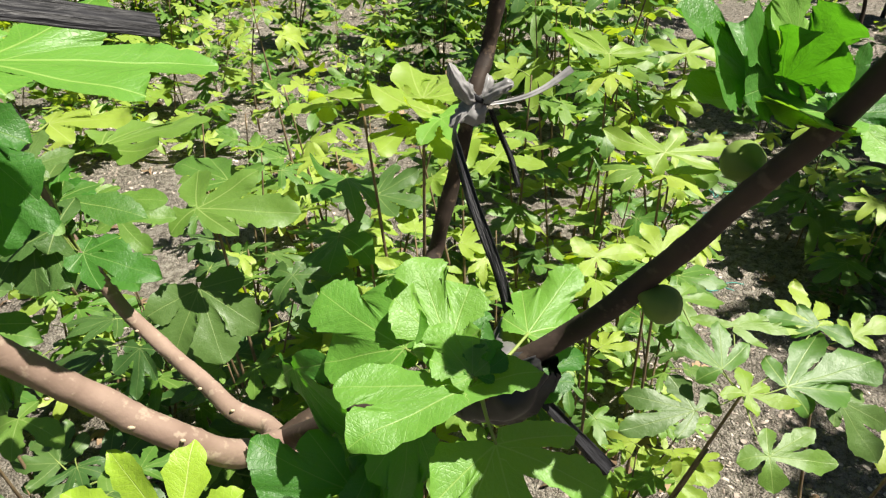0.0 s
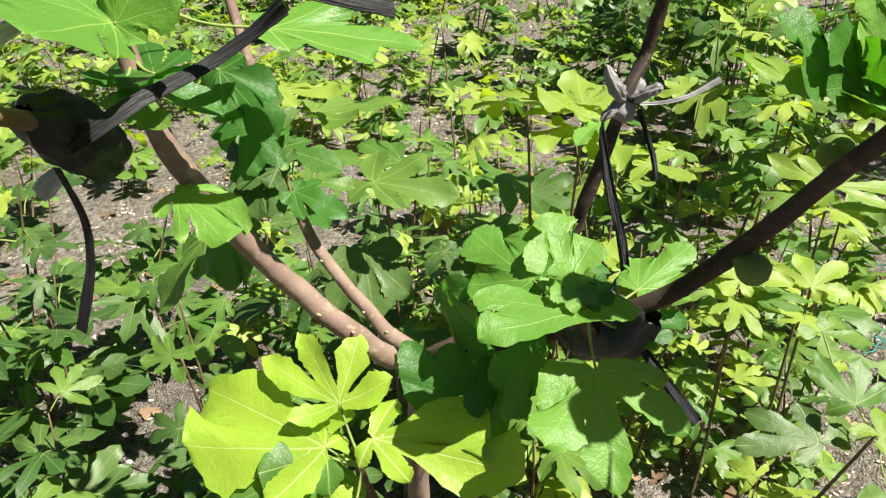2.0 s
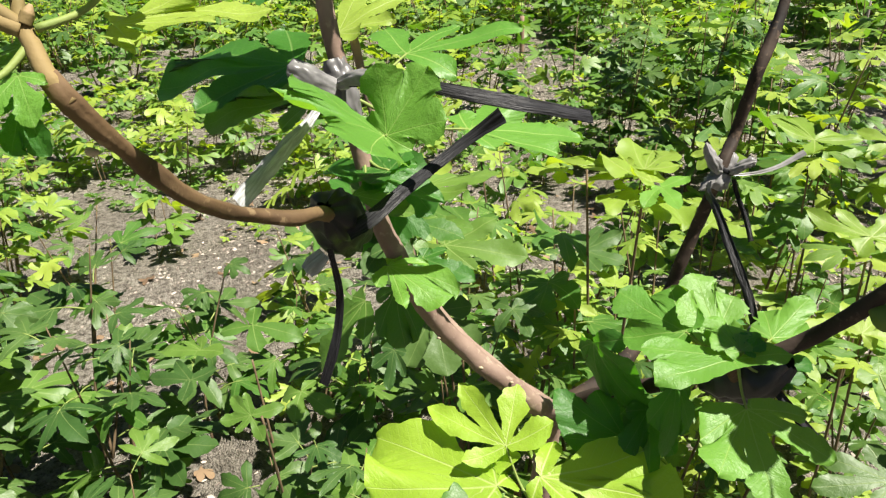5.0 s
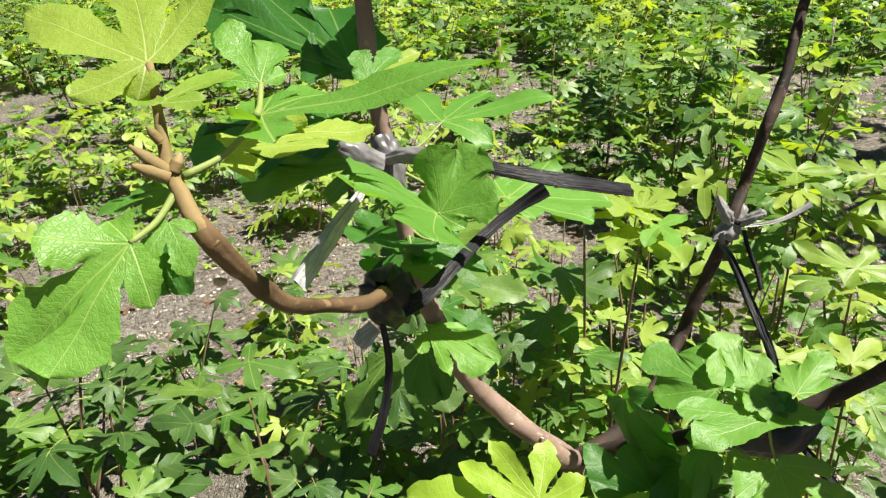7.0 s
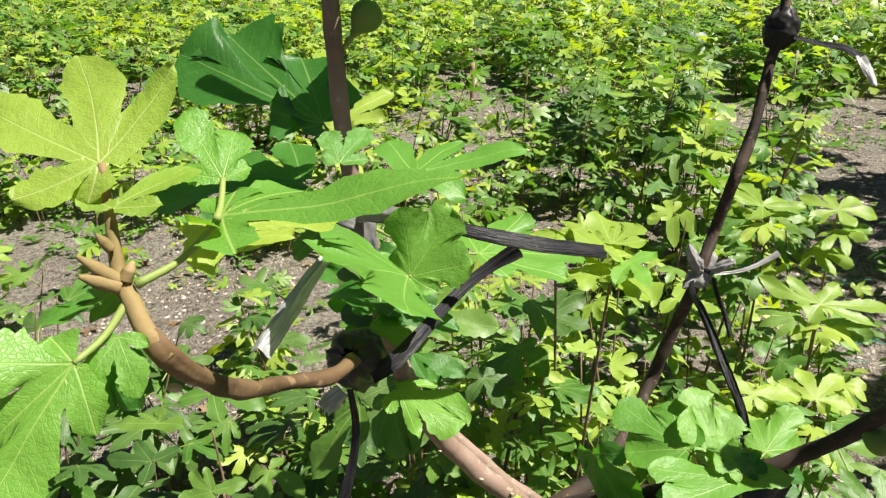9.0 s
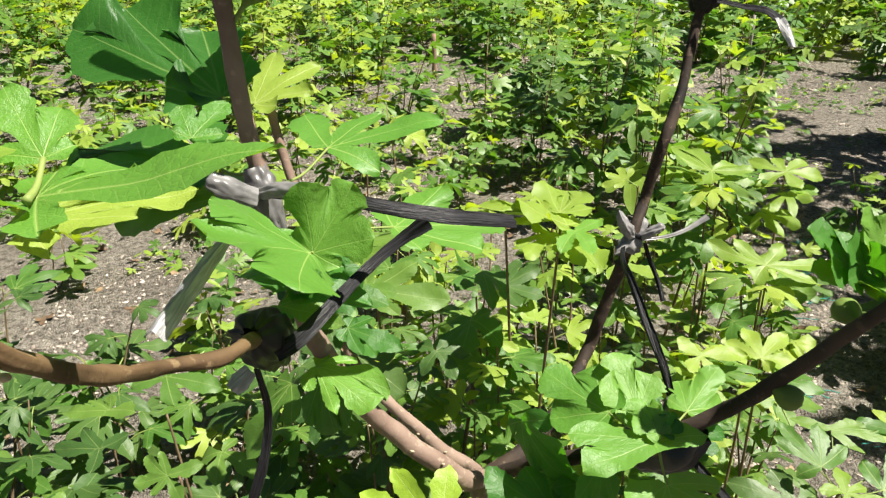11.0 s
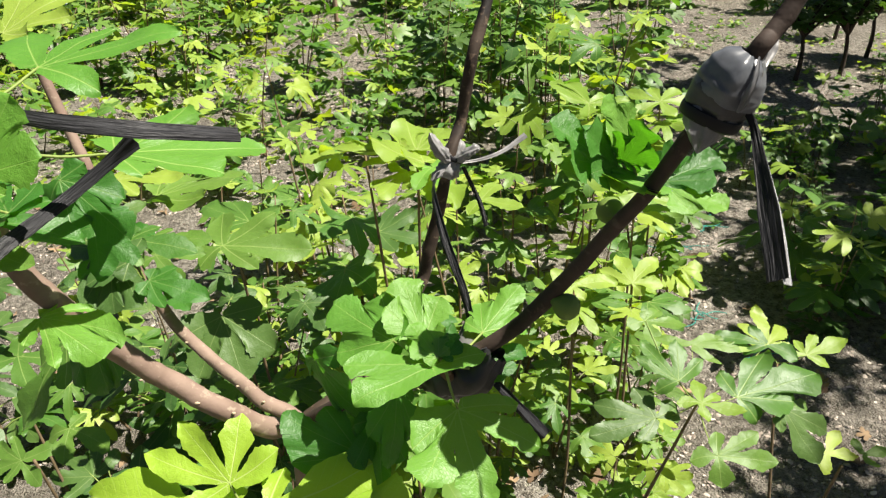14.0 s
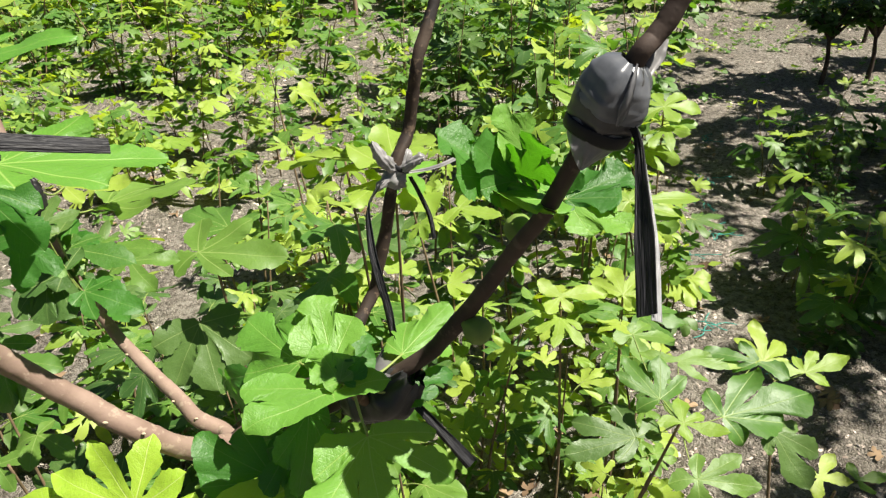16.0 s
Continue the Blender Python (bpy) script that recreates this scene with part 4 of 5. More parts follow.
part("strap", ribbon([(-0.262, 0.192, 1.606), (-0.246, 0.200, 1.616), (-0.232, 0.228, 1.629), (-0.218, 0.275, 1.641), (-0.196, 0.300, 1.659), (-0.170, 0.304, 1.678)], [0.014, 0.0135, 0.011, 0.0095, 0.0100, 0.015], (0.3, -0.75, 0.6), folds=1, ripple=0.12, seed=15).mesh("strap", STRAP), w, "stiff black strap end standing up")
part("strap", ribbon([(-0.281, 0.196, 1.588), (-0.281, 0.205, 1.548), (-0.284, 0.203, 1.515), (-0.288, 0.196, 1.490), (-0.296, 0.190, 1.462)], [0.005, 0.0065, 0.0075, 0.009, 0.0085], (0.1, -0.95, 0.2), folds=1, ripple=0.07, seed=16).mesh("strap", STRAP), w, "black strap end hanging straight down")

# grey wrap higher on the thick limb
w = air_layer("grey plastic wrap with long loose straps on the thick limb")
part("bag", wrap_body([(-0.296, 0.284, 1.668), (-0.302, 0.284, 1.690), (-0.308, 0.285, 1.708), (-0.312, 0.286, 1.722)], [(0, 0.0085), (0.3, 0.0115), (0.7, 0.0120), (1, 0.0085)], 17.0, pleats=5, crumple=0.25).mesh("bag", WRAP), w)
part("ear", wrap_body([(-0.304, 0.268, 1.700), (-0.318, 0.256, 1.710), (-0.330, 0.250, 1.718), (-0.334, 0.249, 1.720)], [(0, 0.007), (0.4, 0.0095), (0.8, 0.007), (1, 0.002)], 18.0, pleats=3, crumple=0.15).mesh("ear", PALE_WRAP), w, "puffed pale ear of plastic")
part("ear", wrap_body([(-0.300, 0.272, 1.704), (-0.280, 0.262, 1.711), (-0.262, 0.258, 1.712), (-0.248, 0.256, 1.712)], [(0, 0.005), (0.5, 0.007), (0.85, 0.005), (1, 0.002)], 19.0, pleats=3, crumple=0.2).mesh("ear", PALE_WRAP), w, "puffed pale ear of plastic")
part("strap", ribbon([(-0.292, 0.266, 1.706), (-0.262, 0.257, 1.709), (-0.230, 0.261, 1.708), (-0.196, 0.262, 1.703), (-0.150, 0.278, 1.693), (-0.124, 0.300, 1.685), (-0.100, 0.325, 1.676)], [0.007, 0.008, 0.010, 0.0115, 0.0135, 0.013, 0.012], (0.05, -0.75, 0.65), folds=1, ripple=0.10, seed=20).mesh("strap", STRAP), w, "long stiff black strap end")
part("strap", ribbon([(-0.312, 0.268, 1.695), (-0.318, 0.243, 1.677), (-0.322, 0.216, 1.666), (-0.324, 0.188, 1.655), (-0.328, 0.150, 1.638)], [0.006, 0.009, 0.012, 0.015, 0.016], (0.25, -0.55, 0.80), folds=1, ripple=0.32, seed=21).mesh("strap", CLEAR_STRAP), w, "shiny translucent grey strap end")

# small wrap on the thin limb, and one high on the upright limb
w = air_layer("small dark plastic wrap on the thin limb")
part("bag", wrap_body([(-0.392, 0.578, 1.508), (-0.392, 0.576, 1.525), (-0.395, 0.577, 1.543), (-0.399, 0.583, 1.558)], [(0, 0.008), (0.3, 0.0155), (0.7, 0.0145), (1, 0.008)], 22.0, pleats=6, crumple=0.25).mesh("bag", BLACK_WRAP), w)
w = air_layer("black plastic wrap high on the upright limb")
part("bag", wrap_body([(0.094, 0.778, 1.828), (0.097, 0.781, 1.843), (0.099, 0.785, 1.860), (0.100, 0.791, 1.878)], [(0, 0.009), (0.3, 0.020), (0.7, 0.021), (1, 0.010)], 23.0, pleats=8, crumple=0.2).mesh("bag", BLACK_WRAP), w)
part("strap", ribbon([(0.112, 0.762, 1.842), (0.140, 0.750, 1.836), (0.166, 0.738, 1.832), (0.180, 0.720, 1.822)], [0.007, 0.008, 0.011, 0.014], (0.0, -0.7, 0.7), folds=1, ripple=0.12, seed=24).mesh("strap", STRAP), w, "loose black strap end")
part("strap_tip", ribbon([(0.179, 0.719, 1.823), (0.187, 0.703, 1.808), (0.193, 0.688, 1.792)], [0.013, 0.013, 0.006], (0.2, -0.8, 0.5), folds=1, ripple=0.2, seed=25).mesh("strap_tip", CLEAR_STRAP), w, "shiny translucent tip of the strap")


def fig_fruit(center, stalk_end, radius, label):
    """A green fig: a pear-shaped fruit with a short neck, an eye and faint ribs."""
    c, e = Vector(center), Vector(stalk_end)
    ax = (e - c).normalized()
    a = ax.orthogonal().normalized()
    o = ax.cross(a)
    prof = [(-1.0, 0.02), (-0.97, 0.22), (-0.88, 0.50), (-0.66, 0.80), (-0.30, 0.98), (0.05, 1.0), (0.40, 0.90), (0.72, 0.68), (1.0, 0.42), (1.25, 0.26), (1.5, 0.18)]
    fine = np.linspace(0, 1, 26)
    ax_u = np.interp(fine, np.linspace(0, 1, len(prof)), [p[0] for p in prof])
    rad = np.interp(fine, np.linspace(0, 1, len(prof)), [p[1] for p in prof])
    seg, verts = 28, []
    for u, r in zip(ax_u, rad):
        for s in range(seg):
            t = 2 * math.pi * s / seg
            verts.append(c + ax * u * radius + (a * math.cos(t) + o * math.sin(t)) * r * radius * (1 + 0.018 * math.cos(9 * t)))
    b = Batch().add(verts, [(i * seg + s, i * seg + (s + 1) % seg, (i + 1) * seg + (s + 1) % seg, (i + 1) * seg + s) for i in range(len(ax_u) - 1) for s in range(seg)] + [tuple(range(seg))])
    fig = thing("fig", label, "fig", "figs on the tree")
    part("fruit", b.mesh("fruit", FIG), fig)
    part("stalk", tube_mesh("stalk", [c + ax * radius * 1.4, (c + ax * radius * 1.4 + e) / 2, e], [radius * 0.18, radius * 0.15, radius * 0.17], STALK, seg=8, steps=3), fig)
    part("eye", tube_mesh("eye", [c - ax * radius * 1.03, c - ax * radius * 0.98], [radius * 0.07, radius * 0.11], FIG, seg=8, steps=2), fig)
    return fig


fig_fruit((0.188, 0.374, 1.596), (0.196, 0.345, 1.594), 0.0118, "unripe green fig growing on the slanting limb")
fig_fruit((0.156, 0.366, 1.507), (0.143, 0.372, 1.512), 0.0122, "unripe green fig hanging under the slanting limb")
fig_fruit((-0.299, 0.296, 1.860), (-0.317, 0.289, 1.835), 0.0125, "yellow-green fig high on the thick limb")

# pale leaf scars on the limbs
for _i, (place, size) in enumerate([((-0.204, 0.3605, 1.3905), 0.0046), ((-0.170, 0.364, 1.376), 0.0034), ((-0.247, 0.347, 1.428), 0.0036), ((-0.323, 0.570, 1.318), 0.0036), ((-0.236, 0.515, 1.290), 0.0040), ((-0.192, 0.486, 1.290), 0.0036), ((-0.262, -0.020, 1.722), 0.0050), ((-0.276, 0.052, 1.678), 0.0045)]):
    b = Batch()
    ring = [(math.cos(t) * size * 0.65, math.sin(t) * size * 0.40, 0) for t in [2 * math.pi * i / 12 for i in range(12)]]
    b.add([(0, 0, size * 0.25)] + [(x * 0.6, y * 0.6, size * 0.2) for x, y, _ in ring] + [(x, y, -size * 0.3) for x, y, _ in ring], [(0, 1 + i, 1 + (i + 1) % 12) for i in range(12)] + [(1 + i, 13 + i, 13 + (i + 1) % 12, 1 + (i + 1) % 12) for i in range(12)])
    part("leaf_scar", b.mesh("leaf_scar", SCAR), limb_low if _i < 3 else fig_tree, m=look(place, Vector(place) - Vector((0.1, -0.7, 0.7))))


# ---------------------------------------------------------------- young fig plants
def leaves_on_stem(line, r, count, length, start=0.35, tints=(("mid", 1.0),), kinds=(("five", 1.0),)):
    """Poses of leaves in a spiral up a stem, larger below, held flat towards the light."""
    out = []
    n = len(line)
    ang = r.uniform(0, 6.28)
    for i in range(count):
        u = start + (1 - start) * (i + 0.5 * r.random()) / max(1, count - 0.5)
        q = line[min(n - 1, int(u * (n - 1)))]
        ang += 2.4 + r.uniform(-0.5, 0.5)
        top = (i + 1) / count
        size = length * (1.0 - 0.40 * max(0.0, top - 0.65) / 0.35) * r.uniform(0.72, 1.15)
        lift = 0.10 + 0.9 * top * top + r.uniform(-0.2, 0.2)
        out_dir = Vector((math.cos(ang), math.sin(ang), 0))
        stalk = size * r.uniform(0.45, 0.85)
        base = q + (out_dir + Vector((0, 0, lift))).normalized() * stalk
        tilt = Vector((out_dir.x, out_dir.y, r.uniform(-0.40, 0.22) + 0.25 * top * top))
        nrm = Vector((r.gauss(0.05, 0.32), r.gauss(-0.15, 0.32), 1.0))
        tint = r.choices([t for t, _ in tints], [c for _, c in tints])[0]
        if top > 0.85 and r.random() < 0.5 and dict(tints).get("mature", 0) < 0.3:
            tint = "lime"
        kind = r.choices([t for t, _ in kinds], [c for _, c in kinds])[0]
        out.append((q, base, tilt, nrm, size, tint, kind))
    return out


PLANT_LABEL = {
    "lime": "young fig plant with bright lime-green lobed leaves",
    "mid": "bushy fig plant with green lobed leaves",
    "mature": "dark-green leafy fig plant",
}
MIX = {
    "lime": (("lime", 0.62), ("mid", 0.38)),
    "mid": (("mid", 0.56), ("lime", 0.34), ("mature", 0.10)),
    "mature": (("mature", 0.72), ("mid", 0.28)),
}


def fig_plant(x, y, height, stems, look_of, leaf_len, per_stem, detail, seed, lean=(0.0, 0.0), kinds=(("five", 0.5), ("three", 0.12), ("deep", 0.38)), start=0.35, splay=0.22):
    """One young fig plant: thin stems from the ground and lobed leaves; near ones carry each leaf as a part."""
    r = random.Random(seed)
    z0 = ground_z(x, y)
    plant = thing("fig_plant", PLANT_LABEL[look_of], "fig plant", "young fig plants in the field")
    plant.matrix_basis = Matrix.Translation((x, y, z0))
    crown = Batch()
    tint_slot = {"lime": 0, "mid": 1, "mature": 2}
    for s in range(stems):
        a = r.uniform(0, 6.28)
        h = height * r.uniform(0.62, 1.0) if s else height
        tip = Vector((math.cos(a) * splay * h * r.uniform(0.3, 1) + lean[0], math.sin(a) * splay * h * r.uniform(0.3, 1) + lean[1], h))
        foot = Vector((r.uniform(-0.04, 0.04), r.uniform(-0.04, 0.04), -0.03))
        bow = Vector((r.uniform(-0.05, 0.05), r.uniform(-0.05, 0.05), 0))
        pts = [foot, foot.lerp(tip, 0.35) + bow, foot.lerp(tip, 0.7) + bow * 0.6, tip]
        rad = 0.0034 + 0.0030 * h
        me = tube_mesh("stem", pts, [rad, rad * 0.8, rad * 0.6, rad * 0.3], STEM, seg=7 if detail == "near" else 5, steps=4, rough=0.08, nodes=0.05)
        stem = new("stem", me)
        stem.parent = plant
        line = smooth_line(pts, 8)
        for q, base, tilt, nrm, size, tint, kind in leaves_on_stem(line, r, per_stem, leaf_len, start, MIX[look_of], kinds):
            m = leaf_pose(base, tilt, nrm, size, r.uniform(0.85, 1.1))
            if detail == "near":
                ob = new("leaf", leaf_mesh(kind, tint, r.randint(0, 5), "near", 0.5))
                ob.parent, ob.matrix_basis = plant, m
            else:
                vv, ff, uu = _template(kind, r.randint(0, 4), detail)
                crown.add(vv, ff, uu, tint_slot[tint], m)
                side = (base - q).cross(Vector((0, 0, 1))).normalized() * size * 0.012
                crown.add([q - side, q + side, base + side * 0.7, base - side * 0.7], [(0, 1, 2, 3)], slot=3)
    if detail != "near":
        ob = new("foliage", crown.mesh("foliage", LEAF["lime"], LEAF["mid"], LEAF["mature"], STALK))
        ob.parent = plant
        tagged(ob, kind="stuff")
    return plant


def far_shrub(crown, wood, x, y, height, leaf_len, r):
    """Adds one far-off shrub: a few stems and some dozens of lobed leaves."""
    z0 = ground_z(x, y)
    slot = r.choices([0, 1, 2], [0.46, 0.42, 0.12])[0]
    for s in range(3):
        a = r.uniform(0, 6.28)
        tip = Vector((x + math.cos(a) * 0.30 * height, y + math.sin(a) * 0.30 * height, z0 + height * r.uniform(0.6, 1.0)))
        pts = [Vector((x, y, z0 - 0.05)), Vector((x, y, z0)).lerp(tip, 0.5) + Vector((0, 0, 0.05)), tip]
        tube(wood, pts, [0.010, 0.007, 0.004], seg=4, steps=2)
        for q, base, tilt, nrm, size, tint, kind in leaves_on_stem(smooth_line(pts, 6), r, 11, leaf_len, 0.08):
            vv, ff, uu = _template("five" if r.random() < 0.35 else "three", r.randint(0, 4), "far")
            crown.add(vv, ff, uu, slot if r.random() < 0.75 else r.randint(0, 2), leaf_pose(base, tilt, nrm, size))


_templates = {}


def _template(kind, variant, detail):
    key = (kind, variant, detail)
    if key not in _templates:
        count, rings = {"mid": (5, 1), "far": (2, 1)}[detail]
        r = random.Random(variant * 17 + len(kind))
        _templates[key] = blade(kind, variant * 101 + 5, count, rings, fold=r.uniform(0.03, 0.15), droop=r.uniform(0.1, 0.4), wave=0.04, teeth=0.06)
    return _templates[key]


# the nearest plants, each at its own place
NEAR = [
    (0.36, 1.18, 0.55, 3, "mid", 0.158, 7, (0.12, -0.06)),
    (-0.50, 1.30, 0.90, 3, "mature", 0.169, 8, (0.0, -0.03)),
    (-0.36, 1.34, 1.00, 3, "mid", 0.158, 8, (0.0, 0.0)), (-0.93, 1.02, 0.60, 3, "mature", 0.158, 8, (0.0, 0.0)),
    (-0.66, 0.80, 0.80, 3, "mature", 0.154, 8, (0.0, -0.05)),
    (-1.25, 0.62, 0.78, 3, "mature", 0.158, 8, (0.0, 0.0)), (-1.55, 0.95, 0.95, 3, "mid", 0.154, 9, (0.0, 0.0)),
    (-1.95, 1.25, 1.05, 3, "mid", 0.143, 9, (0.0, 0.0)), (-1.60, 1.45, 0.80, 3, "mid", 0.149, 8, (0.0, 0.0)),
    (-0.10, 1.26, 0.92, 3, "mid", 0.154, 8, (0.0, 0.0)), (0.12, 1.48, 0.78, 3, "mid", 0.154, 8, (0.0, 0.0)),
    (0.32, 1.70, 0.60, 3, "mid", 0.158, 8, (0.0, 0.0)), (0.02, 1.72, 1.05, 3, "lime", 0.158, 8, (0.0, 0.0)),
    (-0.30, 1.78, 1.02, 3, "mid", 0.158, 8, (0.0, 0.0)), (-0.62, 1.62, 0.96, 3, "mid", 0.158, 8, (0.0, 0.0)),
    (-0.95, 1.46, 0.86, 3, "mid", 0.154, 8, (0.0, 0.0)), (0.60, 1.74, 0.55, 3, "mid", 0.154, 8, (0.0, 0.0)),
    (0.56, 2.12, 0.68, 3, "mid", 0.158, 8, (0.0, 0.0)), (0.20, 2.15, 1.10, 3, "mid", 0.154, 8, (0.0, 0.0)),
    (-0.16, 2.25, 1.10, 3, "mid", 0.154, 8, (0.0, 0.0)), (-0.52, 2.10, 1.06, 3, "lime", 0.154, 8, (0.0, 0.0)),
    (-0.88, 1.98, 0.98, 3, "mid", 0.154, 8, (0.0, 0.0)), (-1.28, 1.75, 0.80, 3, "mid", 0.149, 8, (0.0, 0.0)),
    (0.84, 2.52, 0.70, 3, "mid", 0.158, 8, (0.0, 0.0)), (1.98, 2.20, 0.42, 3, "mid", 0.133, 8, (0.0, 0.0)),
    (2.25, 2.75, 0.48, 3, "mid", 0.133, 8, (0.0, 0.0)),
    (-1.80, 0.55, 0.85, 3, "mature", 0.150, 9, (0.0, 0.0)), (-2.10, 0.95, 0.95, 3, "mid", 0.150, 9, (0.0, 0.0)),
    (-1.50, 0.30, 0.75, 3, "mature", 0.150, 9, (0.0, 0.0)),
    (-2.55, 1.30, 1.10, 3, "mature", 0.150, 10, (0.0, 0.0)), (-2.95, 1.70, 1.15, 3, "mid", 0.145, 10, (0.0, 0.0)),
    (-2.30, 1.10, 0.90, 3, "mature", 0.145, 9, (0.0, 0.0)), (-3.45, 2.10, 1.05, 3, "mid", 0.140, 10, (0.0, 0.0)),
    # low path-side plants: the dark leaf set puts part of their shade into colour
    (1.52, 2.38, 0.26, 3, "mature", 0.115, 5, (0.0, 0.0)), (1.82, 2.66, 0.32, 3, "mature", 0.115, 5, (0.0, 0.0)),
    (1.72, 3.20, 0.28, 3, "mature", 0.115, 5, (0.0, 0.0)), (2.00, 3.62, 0.36, 3, "mature", 0.115, 6, (0.0, 0.0)), (2.05, 4.25, 0.36, 3, "mid", 0.115, 6, (0.0, 0.0)),
    (2.30, 4.30, 0.34, 3, "mature", 0.120, 6, (0.0, 0.0)), (2.70, 4.75, 0.36, 3, "mature", 0.120, 6, (0.0, 0.0)), (2.25, 4.90, 0.30, 3, "mature", 0.115, 6, (0.0, 0.0)),
    (2.10, 3.05, 0.38, 3, "mature", 0.125, 6, (0.0, 0.0)), (2.45, 3.55, 0.54, 3, "mid", 0.125, 8, (0.0, 0.0)),
    (2.75, 4.20, 0.58, 3, "mid", 0.125, 8, (0.0, 0.0)), (3.05, 4.95, 0.54, 3, "mid", 0.125, 8, (0.0, 0.0)),
    (3.20, 3.90, 0.54, 3, "mid", 0.125, 8, (0.0, 0.0)), (2.75, 3.05, 0.51, 3, "mid", 0.125, 8, (0.0, 0.0)),
]
for _i, (x, y, h, st, lk, ln, per, lean) in enumerate(NEAR):
    # plants on the left all take the darker leaf set
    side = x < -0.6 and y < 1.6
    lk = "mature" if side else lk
    under = -0.05 < x < 0.7 and y < 1.9
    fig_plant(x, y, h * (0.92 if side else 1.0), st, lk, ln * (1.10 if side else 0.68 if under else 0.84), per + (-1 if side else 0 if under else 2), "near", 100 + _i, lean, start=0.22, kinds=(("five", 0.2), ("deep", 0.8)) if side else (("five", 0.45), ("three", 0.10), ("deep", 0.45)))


def grown(look_of, root, heads):
    """A plant whose stems lead to given heads; its leaves are added one by one."""
    plant = thing("fig_plant", PLANT_LABEL[look_of], "fig plant", "young fig plants in the field")
    foot = Vector((root[0], root[1], ground_z(*root) - 0.03))
    for h in heads:
        h = Vector(h)
        pts = [foot, foot.lerp(h, 0.4) + Vector((0.02, 0.02, -0.03)), foot.lerp(h, 0.75) + Vector((0.01, 0.01, -0.02)), h]
        part("stem", tube_mesh("stem", pts, [0.0050, 0.0042, 0.0036, 0.0028], STEM, seg=9, steps=6, rough=0.10, nodes=0.05), plant)
    return plant


right_bush = grown("mid", (0.26, 1.02), [(0.512, 0.953, 0.932), (0.464, 0.926, 0.819)])
edge_bush = grown("lime", (0.86, 1.15), [(0.839, 0.965, 0.765), (0.823, 1.291, 0.795)])
left_bush = grown("mature", (-0.50, 1.22), [(-0.52, 1.13, 1.02), (-0.50, 1.16, 1.20)])
star_bush = grown("mid", (-0.98, 0.98), [(-0.90, 0.86, 0.80), (-1.03, 1.02, 0.84)])
mid_bush = grown("lime", (-0.17, 1.43), [(-0.072, 1.180, 1.360), (-0.21, 1.30, 1.36)])
rosettes = [grown("lime", q[:2], [q]) for q in [(0.414, 2.116, 1.265), (0.688, 2.246, 1.240), (0.486, 1.591, 1.140), (0.455, 1.377, 0.970), (0.296, 1.316, 0.995), (-0.217, 1.311, 0.980)]]
hero_leaf(left_bush, "mature", (-0.341, 1.125, 1.048), (-0.275, 1.073, 1.018), (0.000, -0.503, 0.865), ((-54, 0.87), (80, 0.75), (167, 0.64)), 1.00, 0.45, 0.12)
hero_leaf(left_bush, "mid", (-0.486, 1.233, 1.207), (-0.628, 1.299, 1.228), (0.000, -0.301, 0.954), ((27, 0.81), (124, 0.50)), 1.00, 0.45, 0.12)
hero_leaf(left_bush, "mature", (-0.552, 0.897, 1.031), (-0.546, 0.834, 0.969), (-0.101, -0.704, 0.704), ((-37, 0.72), (53, 0.71)), 1.00, 0.50, 0.12)
hero_leaf(star_bush, "mid", (-0.943, 0.873, 0.784), (-1.028, 0.899, 0.805), (0.000, -0.622, 0.783), ((136, 0.93), (-44, 0.92), (-163, 0.78), (34, 0.74), (-92, 0.58)), 1.00, 0.50, 0.12)
hero_leaf(star_bush, "mature", (-0.935, 0.693, 1.008), (-1.040, 0.682, 1.002), (0.000, -0.503, 0.865), ((36, 0.66), (159, 0.57), (-98, 0.46)), 1.00, 0.50, 0.12)
hero_leaf(star_bush, "mid", (-0.730, 0.791, 0.957), (-0.627, 0.769, 0.944), (0.000, -0.503, 0.865), ((74, 0.65), (148, 0.48), (-84, 0.36)), 1.00, 0.50, 0.12)
hero_leaf(star_bush, "mid", (-1.079, 1.107, 0.892), (-0.921, 1.106, 0.892), (0.000, -0.406, 0.914), ((53, 0.64), (158, 0.61), (-118, 0.45)), 1.00, 0.45, 0.12)
hero_leaf(star_bush, "mid", (-1.084, 0.897, 0.933), (-1.204, 0.877, 0.924), (0.000, -0.406, 0.914), ((34, 0.61), (-180, 0.61)), 1.00, 0.45, 0.12)
hero_leaf(mid_bush, "lime", (-0.057, 1.172, 1.374), (-0.279, 1.183, 1.436), (0.000, -0.020, 1.000), ((68, 0.94), (8, 0.64), (-3, 0.54)), 1.00, 0.42, 0.12)
hero_leaf(mid_bush, "bright", (-0.038, 1.149, 1.370), (0.006, 1.063, 1.361), (0.000, -0.100, 0.995), ((54, 0.85), (-110, 0.78)), 1.00, 0.50, 0.12)
hero_leaf(mid_bush, "lime", (-0.250, 1.220, 1.371), (-0.338, 1.198, 1.370), (0.000, -0.050, 0.999), ((53, 0.79), (-69, 0.69)), 1.00, 0.50, 0.12)
hero_leaf(mid_bush, "lime", (0.065, 1.163, 1.294), (0.156, 1.136, 1.285), (0.000, -0.301, 0.954), ((-83, 0.81), (108, 0.54)), 1.00, 0.50, 0.12)
hero_leaf(mid_bush, "lime", (-0.117, 1.203, 1.379), (-0.253, 1.240, 1.382), (0.000, -0.080, 0.997), ((33, 0.83), (-58, 0.62)), 1.10, 0.45, 0.12)
